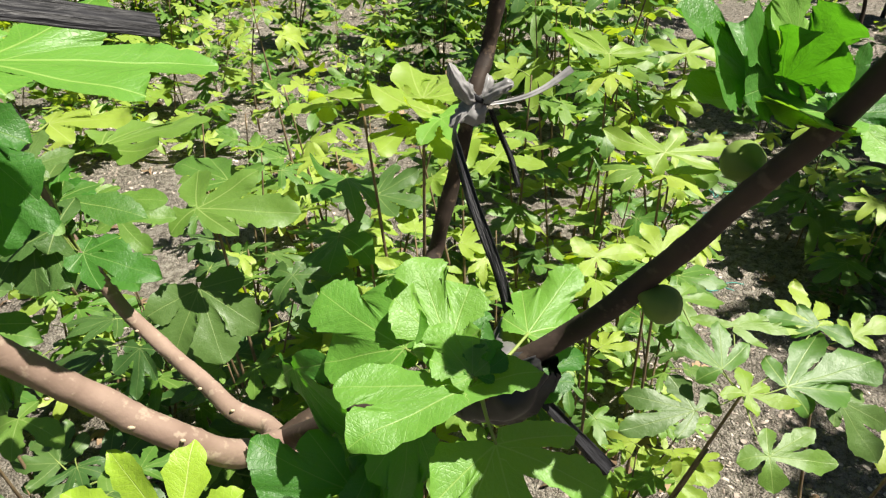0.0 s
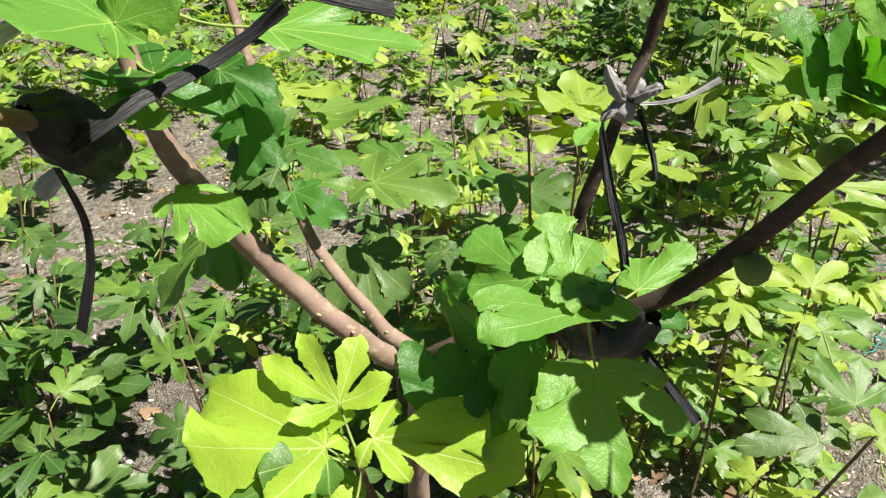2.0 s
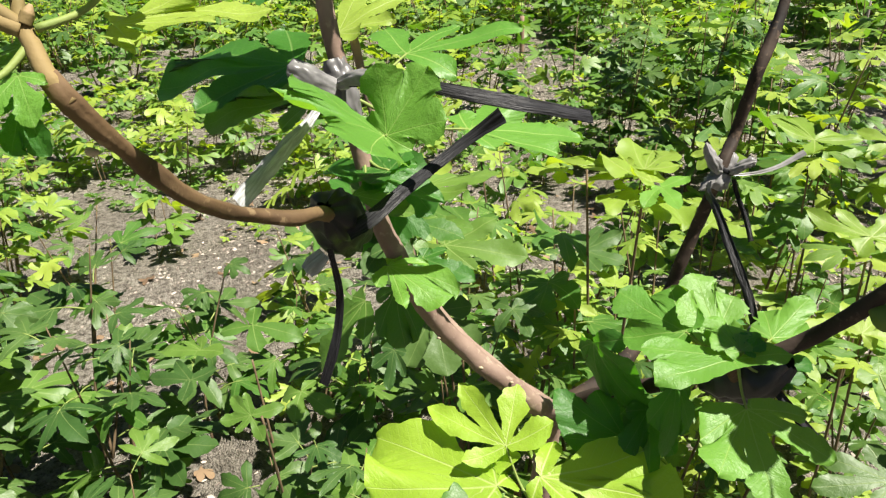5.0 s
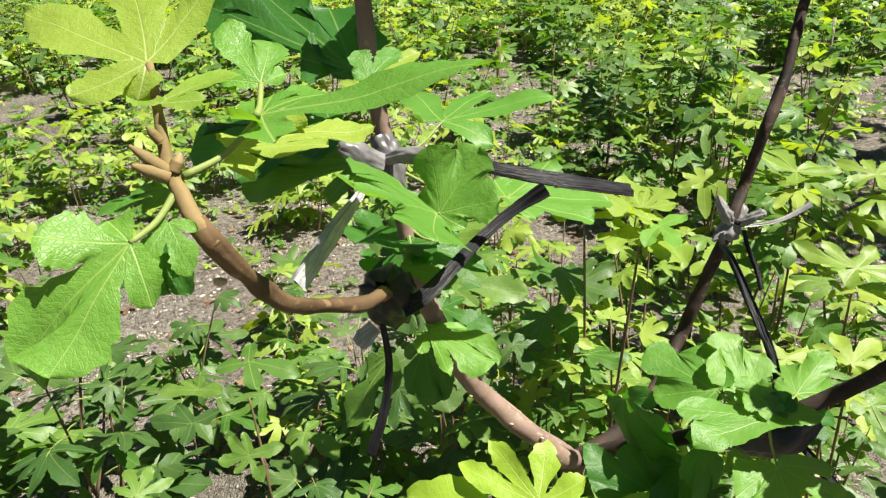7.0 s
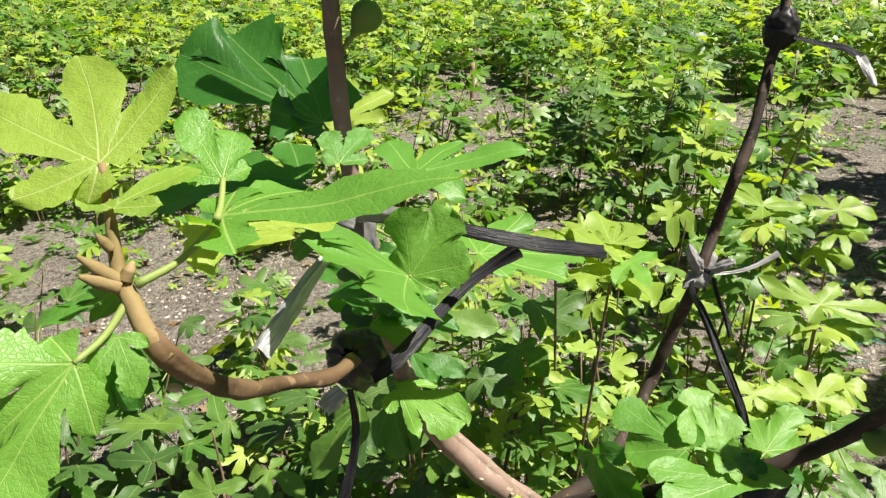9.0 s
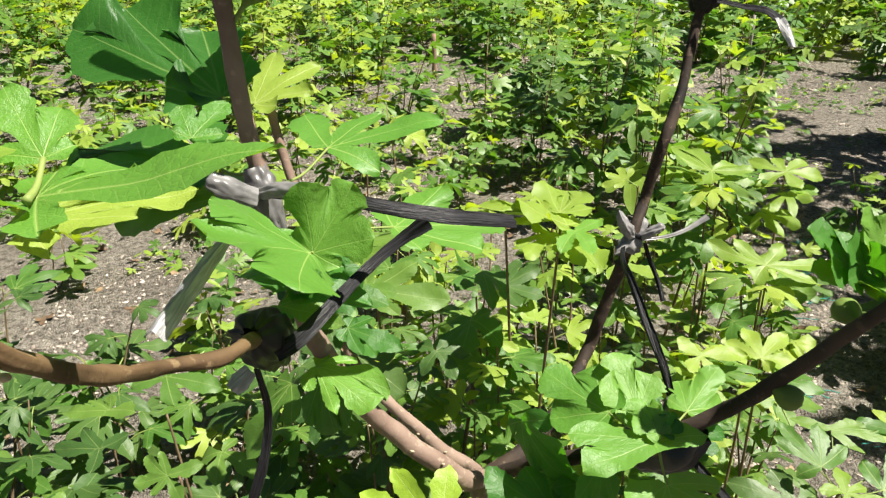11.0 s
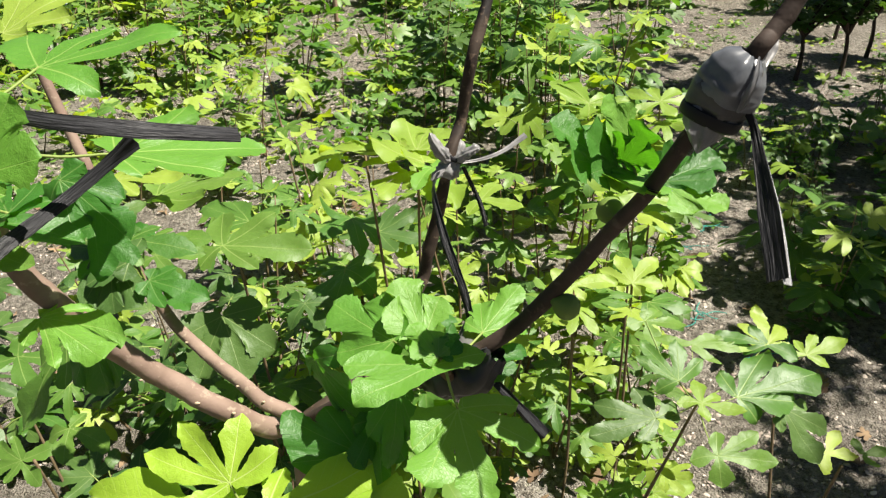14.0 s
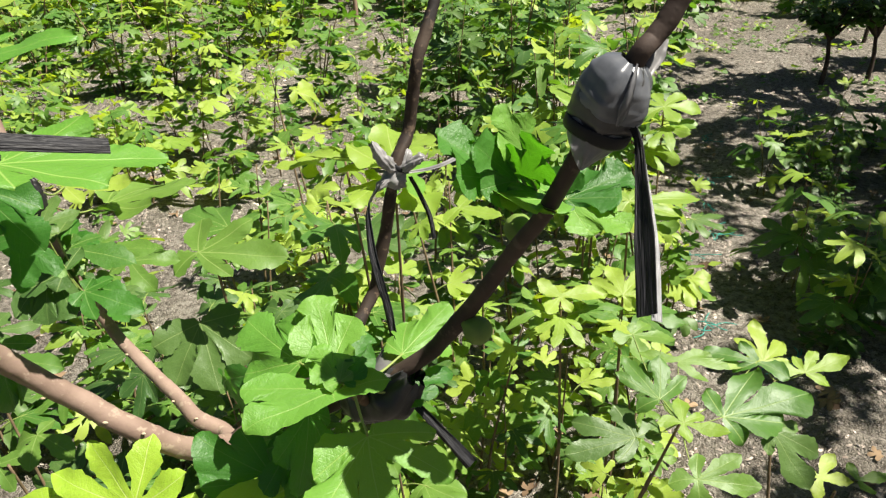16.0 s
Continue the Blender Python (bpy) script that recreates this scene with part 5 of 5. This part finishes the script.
hero_leaf(mid_bush, "lime", (-0.076, 1.213, 1.388), (-0.069, 1.405, 1.403), (0.000, -0.080, 0.997), ((17, 0.91), (-22, 0.69)), 1.10, 0.45, 0.12)
hero_leaf(mid_bush, "lime", (-0.095, 1.188, 1.347), (-0.141, 1.069, 1.337), (0.000, -0.080, 0.997), ((-33, 0.79), (32, 0.74)), 1.10, 0.45, 0.12)
hero_leaf(mid_bush, "lime", (-0.052, 1.187, 1.337), (-0.014, 1.068, 1.328), (0.000, -0.080, 0.997), ((-27, 0.97), (-53, 0.54)), 1.10, 0.45, 0.12)
hero_leaf(rosettes[0], "lime", (0.414, 2.116, 1.273), (0.283, 2.252, 1.336), (0.000, -0.423, 0.906), ((17, 0.73), (130, 0.71), (94, 0.64), (-32, 0.59), (-140, 0.44)), 1.00, 0.35, 0.12)
hero_leaf(rosettes[1], "lime", (0.688, 2.246, 1.248), (0.824, 2.249, 1.249), (0.000, -0.423, 0.906), ((-154, 1.00), (156, 0.87), (-48, 0.87), (-106, 0.75), (72, 0.72)), 1.00, 0.35, 0.12)
hero_leaf(rosettes[2], "lime", (0.486, 1.591, 1.147), (0.688, 1.611, 1.156), (0.000, -0.423, 0.906), ((-157, 0.81), (27, 0.70), (-126, 0.59), (-47, 0.49), (134, 0.32)), 1.00, 0.35, 0.12)
hero_leaf(rosettes[3], "lime", (0.455, 1.377, 0.977), (0.528, 1.462, 1.017), (0.000, -0.423, 0.906), ((-51, 0.88), (-97, 0.80), (52, 0.69)), 1.00, 0.35, 0.12)
hero_leaf(rosettes[4], "lime", (0.296, 1.316, 1.000), (0.410, 1.342, 1.013), (0.000, -0.423, 0.906), ((-135, 0.60), (141, 0.58), (79, 0.42)), 1.00, 0.35, 0.12)
hero_leaf(rosettes[5], "lime", (-0.217, 1.311, 0.986), (-0.254, 1.376, 1.017), (0.000, -0.423, 0.906), ((-83, 0.99), (42, 0.85), (144, 0.77)), 1.00, 0.35, 0.12)
hero_leaf(right_bush, "mid", (0.468, 0.956, 0.984), (0.400, 1.050, 1.019), (0.000, -0.349, 0.937), ((44, 0.78), (83, 0.67), (-23, 0.81)), 1.05, 0.36, 0.06, (0.512, 0.953, 0.932))
hero_leaf(right_bush, "mid", (0.602, 0.983, 0.926), (0.780, 1.038, 0.946), (0.000, -0.349, 0.937), ((-37, 0.77), (-95, 0.37), (21, 0.63)), 1.10, 0.36, 0.06, (0.512, 0.953, 0.932))
hero_leaf(right_bush, "mature", (0.424, 0.923, 0.914), (0.287, 0.884, 0.895), (0.000, -0.451, 0.892), ((30, 0.87), (84, 0.53), (-44, 0.46), (172, 0.43)), 1.10, 0.36, 0.10, (0.512, 0.953, 0.932))
hero_leaf(right_bush, "lime", (0.511, 0.929, 0.952), (0.591, 0.907, 0.944), (0.000, -0.349, 0.937), ((-41, 0.60), (-107, 0.74), (175, 0.59), (80, 0.51)), 1.00, 0.36, 0.08, (0.512, 0.953, 0.932))
hero_leaf(right_bush, "mid", (0.519, 0.828, 0.909), (0.632, 0.822, 0.906), (0.000, -0.503, 0.865), ((-33, 0.85), (-92, 0.45), (180, 0.45), (89, 0.49)), 1.10, 0.36, 0.08, (0.512, 0.953, 0.932))
hero_leaf(right_bush, "mature", (0.700, 0.981, 0.900), (0.756, 0.905, 0.817), (0.101, -0.704, 0.704), ((-42, 0.78), (-80, 0.50), (54, 0.39)), 1.15, 0.55, 0.10, (0.512, 0.953, 0.932))
hero_leaf(right_bush, "mid", (0.532, 1.096, 0.976), (0.601, 1.127, 0.987), (0.000, -0.349, 0.937), ((-142, 1.07), (22, 1.97)), 1.00, 0.36, 0.08, (0.512, 0.953, 0.932))
hero_leaf(right_bush, "mid", (0.698, 1.112, 0.972), (0.593, 1.138, 0.982), (0.000, -0.349, 0.937), ((-39, 0.52), (-172, 0.61)), 1.00, 0.36, 0.08, (0.512, 0.953, 0.932))
hero_leaf(right_bush, "mid", (0.456, 1.212, 0.965), (0.552, 1.204, 0.962), (0.000, -0.349, 0.937), ((-51, 0.65), (72, 0.79), (158, 0.54)), 1.10, 0.36, 0.08, (0.512, 0.953, 0.932))
hero_leaf(edge_bush, "lime", (0.807, 1.332, 0.822), (0.818, 1.453, 0.867), (0.000, -0.349, 0.937), ((-38, 0.71), (43, 0.84), (85, 0.52)), 1.00, 0.36, 0.05, (0.823, 1.291, 0.795))
hero_leaf(edge_bush, "lime", (0.896, 1.302, 0.814), (1.011, 1.348, 0.831), (0.000, -0.349, 0.937), ((-37, 0.67), (-87, 0.44), (-154, 0.59)), 1.05, 0.42, 0.05, (0.823, 1.291, 0.795))
hero_leaf(edge_bush, "lime", (0.810, 0.979, 0.787), (0.852, 1.035, 0.808), (0.000, -0.349, 0.937), ((59, 0.89), (174, 0.66), (-95, 0.44)), 1.00, 0.40, 0.05)
hero_leaf(edge_bush, "mid", (0.887, 0.981, 0.783), (0.952, 0.996, 0.789), (0.000, -0.349, 0.937), ((88, 0.54), (-92, 0.56)), 1.00, 0.40, 0.05)
hero_leaf(left_bush, "mature", (-0.536, 1.113, 1.018), (-0.472, 1.019, 0.900), (0.100, -0.752, 0.652), ((40, 0.92), (84, 0.68), (-38, 0.90), (-84, 0.58)), 1.60, 0.42, 0.05)
hero_leaf(left_bush, "mid", (-0.508, 1.121, 1.197), (-0.310, 1.118, 1.195), (0.000, -0.451, 0.892), ((-37, 0.69), (-114, 0.51), (38, 0.54), (144, 0.34)), 1.05, 0.50, 0.08)
hero_leaf(left_bush, "mid", (-0.629, 1.056, 1.203), (-0.534, 1.078, 1.215), (0.000, -0.451, 0.892), ((62, 1.03), (165, 0.48), (-107, 0.56), (-28, 0.72)), 1.05, 0.50, 0.08)
for _i, bush in enumerate(rosettes):
    r = random.Random(700 + _i)
    tip = Vector([(0.414, 2.116, 1.265), (0.688, 2.246, 1.240), (0.486, 1.591, 1.140), (0.455, 1.377, 0.970), (0.296, 1.316, 0.995), (-0.217, 1.311, 0.980)][_i])
    for k in range(4):
        a = 1.57 * k + r.uniform(-0.3, 0.3)
        out = Vector((math.cos(a), math.sin(a), 0))
        ob = new("leaf", leaf_mesh("deep", "lime" if k % 2 else "mid", r.randint(0, 5), "near", 0.5))
        ob.parent, ob.matrix_basis = bush, leaf_pose(tip + out * r.uniform(0.03, 0.06) - Vector((0, 0, r.uniform(0.01, 0.06))), out + Vector((0, 0, r.uniform(-0.15, 0.25))), (r.gauss(0, 0.15), r.gauss(-0.15, 0.15), 1.0), r.uniform(0.085, 0.125))
for _i, (x, y, h, lk, ln, lean) in enumerate([(-0.20, 1.48, 1.10, "mid", 0.135, (0.0, 0.0)), (-0.75, 2.65, 1.20, "lime", 0.130, (0.0, 0.0)), (-1.55, 4.30, 1.15, "lime", 0.130, (0.0, 0.0)), (0.40, 2.75, 1.35, "mid", 0.14, (0.0, 0.0)), (-2.3, 4.6, 0.95, "lime", 0.13, (0.0, 0.0)), (0.41, 2.10, 1.12, "mid", 0.13, (0.0, 0.0)), (0.68, 2.24, 1.08, "mid", 0.13, (0.0, 0.0))]):
    fig_plant(x, y, h, 1, lk, ln, 9, "near", 300 + _i, lean, start=0.70)


# the field behind
def bare(x, y):
    """Where the soil shows: a path on either hand and a sparser strip far off."""
    path_mid, path_half = 0.92 + 0.32 * (y - 2.6), 0.27 + 0.035 * (y - 2.0)
    if abs(x - path_mid) < path_half and y < 12:
        return 1.0
    if ((x + 2.35) / 0.55) ** 2 + ((y - 2.75) / 1.0) ** 2 < 1:
        return 1.0
    if -3.3 < x < -1.0 and 6.0 < y < 10.8:
        return 0.88
    if -3.0 < x < -0.9 and 3.6 < y < 6.0:
        return 0.55
    if x > 1.2 and 4.9 < y < 10.5:
        return 0.94
    return 0.0


r = random.Random(21)
y = 2.45
while y < 6.4:
    x = -6.4
    while x < 5.6:
        px_, py_ = x + r.uniform(-0.15, 0.15), y + r.uniform(-0.15, 0.15)
        dense = -0.8 < px_ < 1.6 and py_ > 3.8
        if r.random() > max(0.58 if dense else 0.62 if px_ < -0.4 else 0.50, bare(px_, py_)) and not (py_ < 2.75 and -1.1 < px_ < 1.0):
            thicket = -0.55 < px_ < 1.3 and py_ > 2.9
            # more dark tints in the thicket, standing in for its partial shade
            lk = r.choices(["lime", "mid", "mature"], [0.16, 0.54, 0.30] if thicket else [0.60, 0.37, 0.03])[0] if px_ < 1.5 else "mid"
            tall = thicket and r.random() < 0.75
            h = r.uniform(1.10, 1.50) if tall else r.uniform(0.30, 0.68)
            fig_plant(px_, py_, h, 3 if tall else 2, lk, r.uniform(0.165, 0.215) if tall else r.uniform(0.135, 0.175), 9 if tall else 8, "mid", r.randint(0, 99999), start=0.30 if tall else 0.35, splay=0.14 if tall else 0.32, kinds=(("five", 0.50), ("three", 0.35), ("deep", 0.15)))
        x += 0.46
    y += 0.43

shrubs, shrub_stems = Batch(), Batch()
y = 6.6
while y < 26:
    step = 0.60 + 0.045 * (y - 6)
    x = -1.25 * y - 1.0
    while x < 1.05 * y + 1.0:
        px_, py_ = x + r.uniform(-0.25, 0.25), y + r.uniform(-0.2, 0.2)
        if r.random() > max(0.62 if py_ < 10 else 0.12, bare(px_, py_)):
            far_shrub(shrubs, shrub_stems, px_, py_, r.uniform(0.75, 1.2) + 0.07 * (py_ - 6), 0.20 + 0.012 * (py_ - 6), r)
        x += step
    y += step * 0.95
tagged(new("far_shrubs", shrubs.mesh("far_shrubs", LEAF["lime"], LEAF["mid"], LEAF["mature"])), "dense rows of leafy green fig shrubs far off", "shrubs", kind="stuff")
tagged(new("far_shrub_stems", shrub_stems.mesh("far_shrub_stems", STEM)), "thin brown stems of the far shrubs", "stems", kind="stuff")

# broad unseen trees added beside the path, to lay shade over the soil
def shade_tree(x, y, seed):
    r = random.Random(seed)
    z0 = ground_z(x, y)
    tree = thing("shade_tree", "unseen leafy tree added beside the path to shade it", "tree")
    part("trunk", tube_mesh("trunk", [(x, y, z0 - 0.1), (x + 0.05, y, z0 + 1.0), (x - 0.05, y + 0.1, z0 + 2.3), (x, y, z0 + 3.4)], [0.16, 0.12, 0.10, 0.05], BARK, seg=12, steps=6, rough=0.12), tree)
    crown = Batch()
    for k in range(15):
        a, up = r.uniform(0, 6.28), r.uniform(2.0, 4.2)
        reach = r.uniform(0.9, 2.1) * (1.15 - 0.16 * up)
        tip = Vector((x + math.cos(a) * reach, y + math.sin(a) * reach * 1.5, z0 + up + 0.3))
        pts = [Vector((x, y, z0 + 0.55 * up + 0.7)), Vector((x, y, z0 + up)).lerp(tip, 0.5), tip]
        part("limb", tube_mesh("limb", pts, [0.05, 0.03, 0.012], BARK, seg=7, steps=4, rough=0.1), tree)
        for m in range(7):
            c = pts[1].lerp(tip, r.uniform(-0.5, 1.25)) + Vector((r.gauss(0, 0.24), r.gauss(0, 0.24), r.gauss(0, 0.20)))
            end = c + Vector((r.gauss(0, 0.16), r.gauss(0, 0.16), r.gauss(0.12, 0.10)))
            for q, base, tilt, nrm, size, tint, kind in leaves_on_stem(smooth_line([c, end], 8), r, 9, 0.115, 0.0):
                vv, ff, uu = _template("three", r.randint(0, 4), "far")
                crown.add(vv, ff, uu, 0, leaf_pose(base, tilt, nrm, size))
    tagged(part("crown", crown.mesh("crown", LEAF["mature"]), tree), kind="stuff")


shade_tree(3.80, 1.5, 5)
shade_tree(4.15, 3.0, 7)
shade_tree(4.25, 4.55, 6)
shade_tree(4.15, 5.75, 8)

# wooden stake in the open strip
stake = thing("stake", "short weathered wooden stake standing in bare soil", "stake")
_z = ground_z(-2.2, 9.6)
part("post", tube_mesh("post", [(-2.2, 9.6, _z - 0.1), (-2.2, 9.6, _z + 0.30), (-2.21, 9.6, _z + 0.62)], [0.036, 0.035, 0.034], STAKE, seg=9, steps=3, rough=0.05), stake)


for x, y, h in ((2.3, 10.2, 0.9),):
    post = thing("marker_post", "thin pale post standing among the fig plants", "post", "marker posts")
    _z = ground_z(x, y)
    part("post", tube_mesh("post", [(x, y, _z - 0.1), (x + 0.01, y, _z + h / 2), (x, y, _z + h)], [0.022, 0.021, 0.020], STONE, seg=7, steps=2, rough=0.05), post)


def small_tree(x, y, height, seed):
    r = random.Random(seed)
    z0 = ground_z(x, y)
    tree = thing("small_tree", "small sparse-leaved tree with a thin dark trunk on bare soil", "tree")
    part("trunk", tube_mesh("trunk", [(x, y, z0 - 0.08), (x + 0.02, y, z0 + 0.22), (x - 0.01, y, z0 + 0.45)], [0.026, 0.020, 0.016], DARK_BARK, seg=9, steps=4, rough=0.1), tree)
    crown = Batch()
    for k in range(11):
        a = r.uniform(0, 6.28)
        tip = Vector((x + math.cos(a) * r.uniform(0.15, 0.42), y + math.sin(a) * r.uniform(0.15, 0.42), z0 + height * r.uniform(0.6, 1.0)))
        pts = [Vector((x, y, z0 + 0.42)), Vector((x, y, z0 + 0.55)).lerp(tip, 0.5), tip]
        part("limb", tube_mesh("limb", pts, [0.016, 0.010, 0.005], DARK_BARK, seg=5, steps=3), tree)
        for q, base, tilt, nrm, size, tint, kind in leaves_on_stem(smooth_line(pts, 8), r, 12, 0.115, 0.25):
            vv, ff, uu = _template("three", r.randint(0, 4), "far")
            crown.add(vv, ff, uu, 0, leaf_pose(base, tilt, nrm, size))
    tagged(part("crown", crown.mesh("crown", LEAF["mature"]), tree), kind="stuff")


small_tree(3.12, 6.75, 0.90, 11)
for x, y, h, seed in ((3.55, 6.78, 1.00, 13), (4.19, 7.58, 1.25, 14), (4.36, 7.40, 1.05, 15)):
    small_tree(x, y, h, seed)
small_tree(4.3, 8.6, 1.2, 12)

# scraps of teal net and a coil of string on the path
for _i, (x, y) in enumerate([(1.32, 3.85), (1.45, 4.25), (1.10, 3.15), (1.30, 3.45), (1.65, 5.0), (1.28, 2.28), (1.05, 2.55)]):
    r = random.Random(50 + _i)
    net = Batch()
    for k in range(5):
        a = r.uniform(0, 6.28)
        p0 = Vector((x + r.uniform(-0.05, 0.05), y + r.uniform(-0.05, 0.05), ground_z(x, y) + 0.03))
        pts = [p0]
        for n in range(4):
            a += r.uniform(-0.7, 0.7)
            pts.append(pts[-1] + Vector((math.cos(a) * 0.035, math.sin(a) * 0.035, r.uniform(-0.004, 0.006))))
        tube(net, pts, [0.0022, 0.0022], seg=5, steps=3)
    tagged(new("net_scrap", net.mesh("net_scrap", NET)), "tangled scrap of teal net fibre lying on the soil", "net scrap", "net scraps on the path")


# a low heap of pale net lying far off across the field
net_heap = thing("net_heap", "low heap of pale grey-green netting lying across the soil", "netting")
part("net", ribbon([(-9.22, 11.57, 0.83), (-8.44, 11.70, 0.84), (-7.59, 11.54, 0.83), (-6.82, 11.21, 0.81)], [0.22, 0.30, 0.26, 0.30, 0.18], (0.1, -0.9, 0.4), thick=0.01, folds=4, ripple=0.10, seed=61, across=25).mesh("net", NETTING), net_heap)
part("net", ribbon([(-9.12, 11.42, 0.76), (-8.34, 11.55, 0.77), (-7.49, 11.39, 0.76), (-6.72, 11.06, 0.74)], [0.12, 0.20, 0.14, 0.16], (0.1, -0.6, 0.8), thick=0.01, folds=3, ripple=0.14, seed=62, across=21).mesh("net", NETTING), net_heap)


# ---------------------------------------------------------------- litter
def scatter(name, label, category, material, count, size, area, seed, flat, keep=lambda x, y: True):
    r = random.Random(seed)
    b = Batch()
    while count > 0:
        x, y = r.uniform(area[0], area[1]), r.uniform(area[2], area[3]) ** 1.0
        if not keep(x, y) and r.random() < 0.7:
            continue
        count -= 1
        s = size[0] + (size[1] - size[0]) * r.random() ** 3
        z = ground_z(x, y) + 0.030 * noise.fractal(Vector((x * 1.8, y * 1.8, 3.0)), 0.8, 2.0, 4)
        m = Matrix.Translation((x, y, z + s * flat * 0.3)) @ Euler((r.uniform(-0.5, 0.5), r.uniform(-0.5, 0.5), r.uniform(0, 6.28))).to_matrix().to_4x4() @ Matrix.Diagonal((s, s * r.uniform(0.25, 0.9), s * flat, 1))
        k = 6
        ring = [(math.cos(6.283 * i / k) * r.uniform(0.7, 1.1), math.sin(6.283 * i / k) * r.uniform(0.7, 1.1), r.uniform(-0.3, 0.3)) for i in range(k)]
        b.add([(0, 0, 1), *ring, (0, 0, -1)], [(0, 1 + i, 1 + (i + 1) % k) for i in range(k)] + [(k + 1, 1 + (i + 1) % k, 1 + i) for i in range(k)], m=m)
    return tagged(new(name, b.mesh(name, material, smooth=False)), label, category, kind="stuff")


def fallen_leaves(count, area, seed):
    r = random.Random(seed)
    b = Batch()
    for k in range(count):
        x, y = r.uniform(area[0], area[1]), r.uniform(area[2], area[3])
        z = ground_z(x, y) + 0.030 * noise.fractal(Vector((x * 1.8, y * 1.8, 3.0)), 0.8, 2.0, 4) + 0.014
        vv, ff, uu = _template(r.choice(["three", "five", "ovate"]), r.randint(0, 4), "mid")
        size, a, curl = r.uniform(0.03, 0.075), r.uniform(0, 6.28), r.uniform(-0.8, 0.9)
        vv = [(px_, py_, pz_ + curl * px_ * px_) for px_, py_, pz_ in vv]
        b.add(vv, ff, uu, 0, leaf_pose((x, y, z), (math.cos(a), math.sin(a), r.uniform(-0.1, 0.1)), (r.gauss(0, 0.3), r.gauss(0, 0.3), 1), size))
    return tagged(new("fallen_leaves", b.mesh("fallen_leaves", DRY_LEAF)), "curled dry brown fig leaves fallen on the soil", "fallen leaves", kind="stuff")


def weeds(count, area, seed):
    """Low seedlings and sprouts in the open soil: a few small leaves each."""
    r = random.Random(seed)
    b = Batch()
    for k in range(count):
        x, y = r.uniform(area[0], area[1]), r.uniform(area[2], area[3])
        z, slot = ground_z(x, y) + 0.01, r.choices([0, 1], [0.25, 0.75])[0]
        for n in range(r.randint(3, 7)):
            a = r.uniform(0, 6.28)
            vv, ff, uu = _template(r.choice(["three", "ovate"]), r.randint(0, 4), "far")
            base = (x + 0.03 * math.cos(a), y + 0.03 * math.sin(a), z + r.uniform(0.0, 0.07))
            b.add(vv, ff, uu, slot, leaf_pose(base, (math.cos(a), math.sin(a), r.uniform(-0.2, 0.6)), (r.gauss(0, 0.4), r.gauss(0, 0.4), 1), r.uniform(0.025, 0.075)))
    return tagged(new("weeds", b.mesh("weeds", LEAF["lime"], LEAF["mid"])), "low green weeds and sprouts on the bare soil", "weeds", kind="stuff")


weeds(900, (-5.5, 1.4, 3.0, 11.5), 31)
weeds(450, (-10.0, -3.0, 2.6, 10.0), 33)
weeds(160, (1.6, 5.0, 5.5, 10.5), 32)
fallen_leaves(300, (-3.2, 3.2, 0.7, 5.0), 8)


def open_soil(x, y):
    return bare(x, y) > 0.4 or (x > 0.6 and y < 2.4)


scatter("gravel", "grey and pale gravel lying on the soil", "gravel", STONE, 10000, (0.0015, 0.010), (-3.6, 4.0, 0.8, 6.5), 3, 0.6, open_soil)
scatter("leaf_litter", "dry brown leaf fragments on the soil", "leaf litter", LITTER, 40000, (0.003, 0.018), (-3.6, 4.0, 0.8, 6.5), 4, 0.18, open_soil)
scatter("far_litter", "pale dry leaf fragments and stones on the far soil", "leaf litter", LITTER, 13000, (0.006, 0.035), (-5.5, 5.0, 6.0, 12.0), 6, 0.25)
scatter("path_gravel", "small pale stones and chips on the shaded path", "gravel", STONE, 11000, (0.0015, 0.013), (0.9, 3.4, 1.6, 6.5), 9, 0.6)
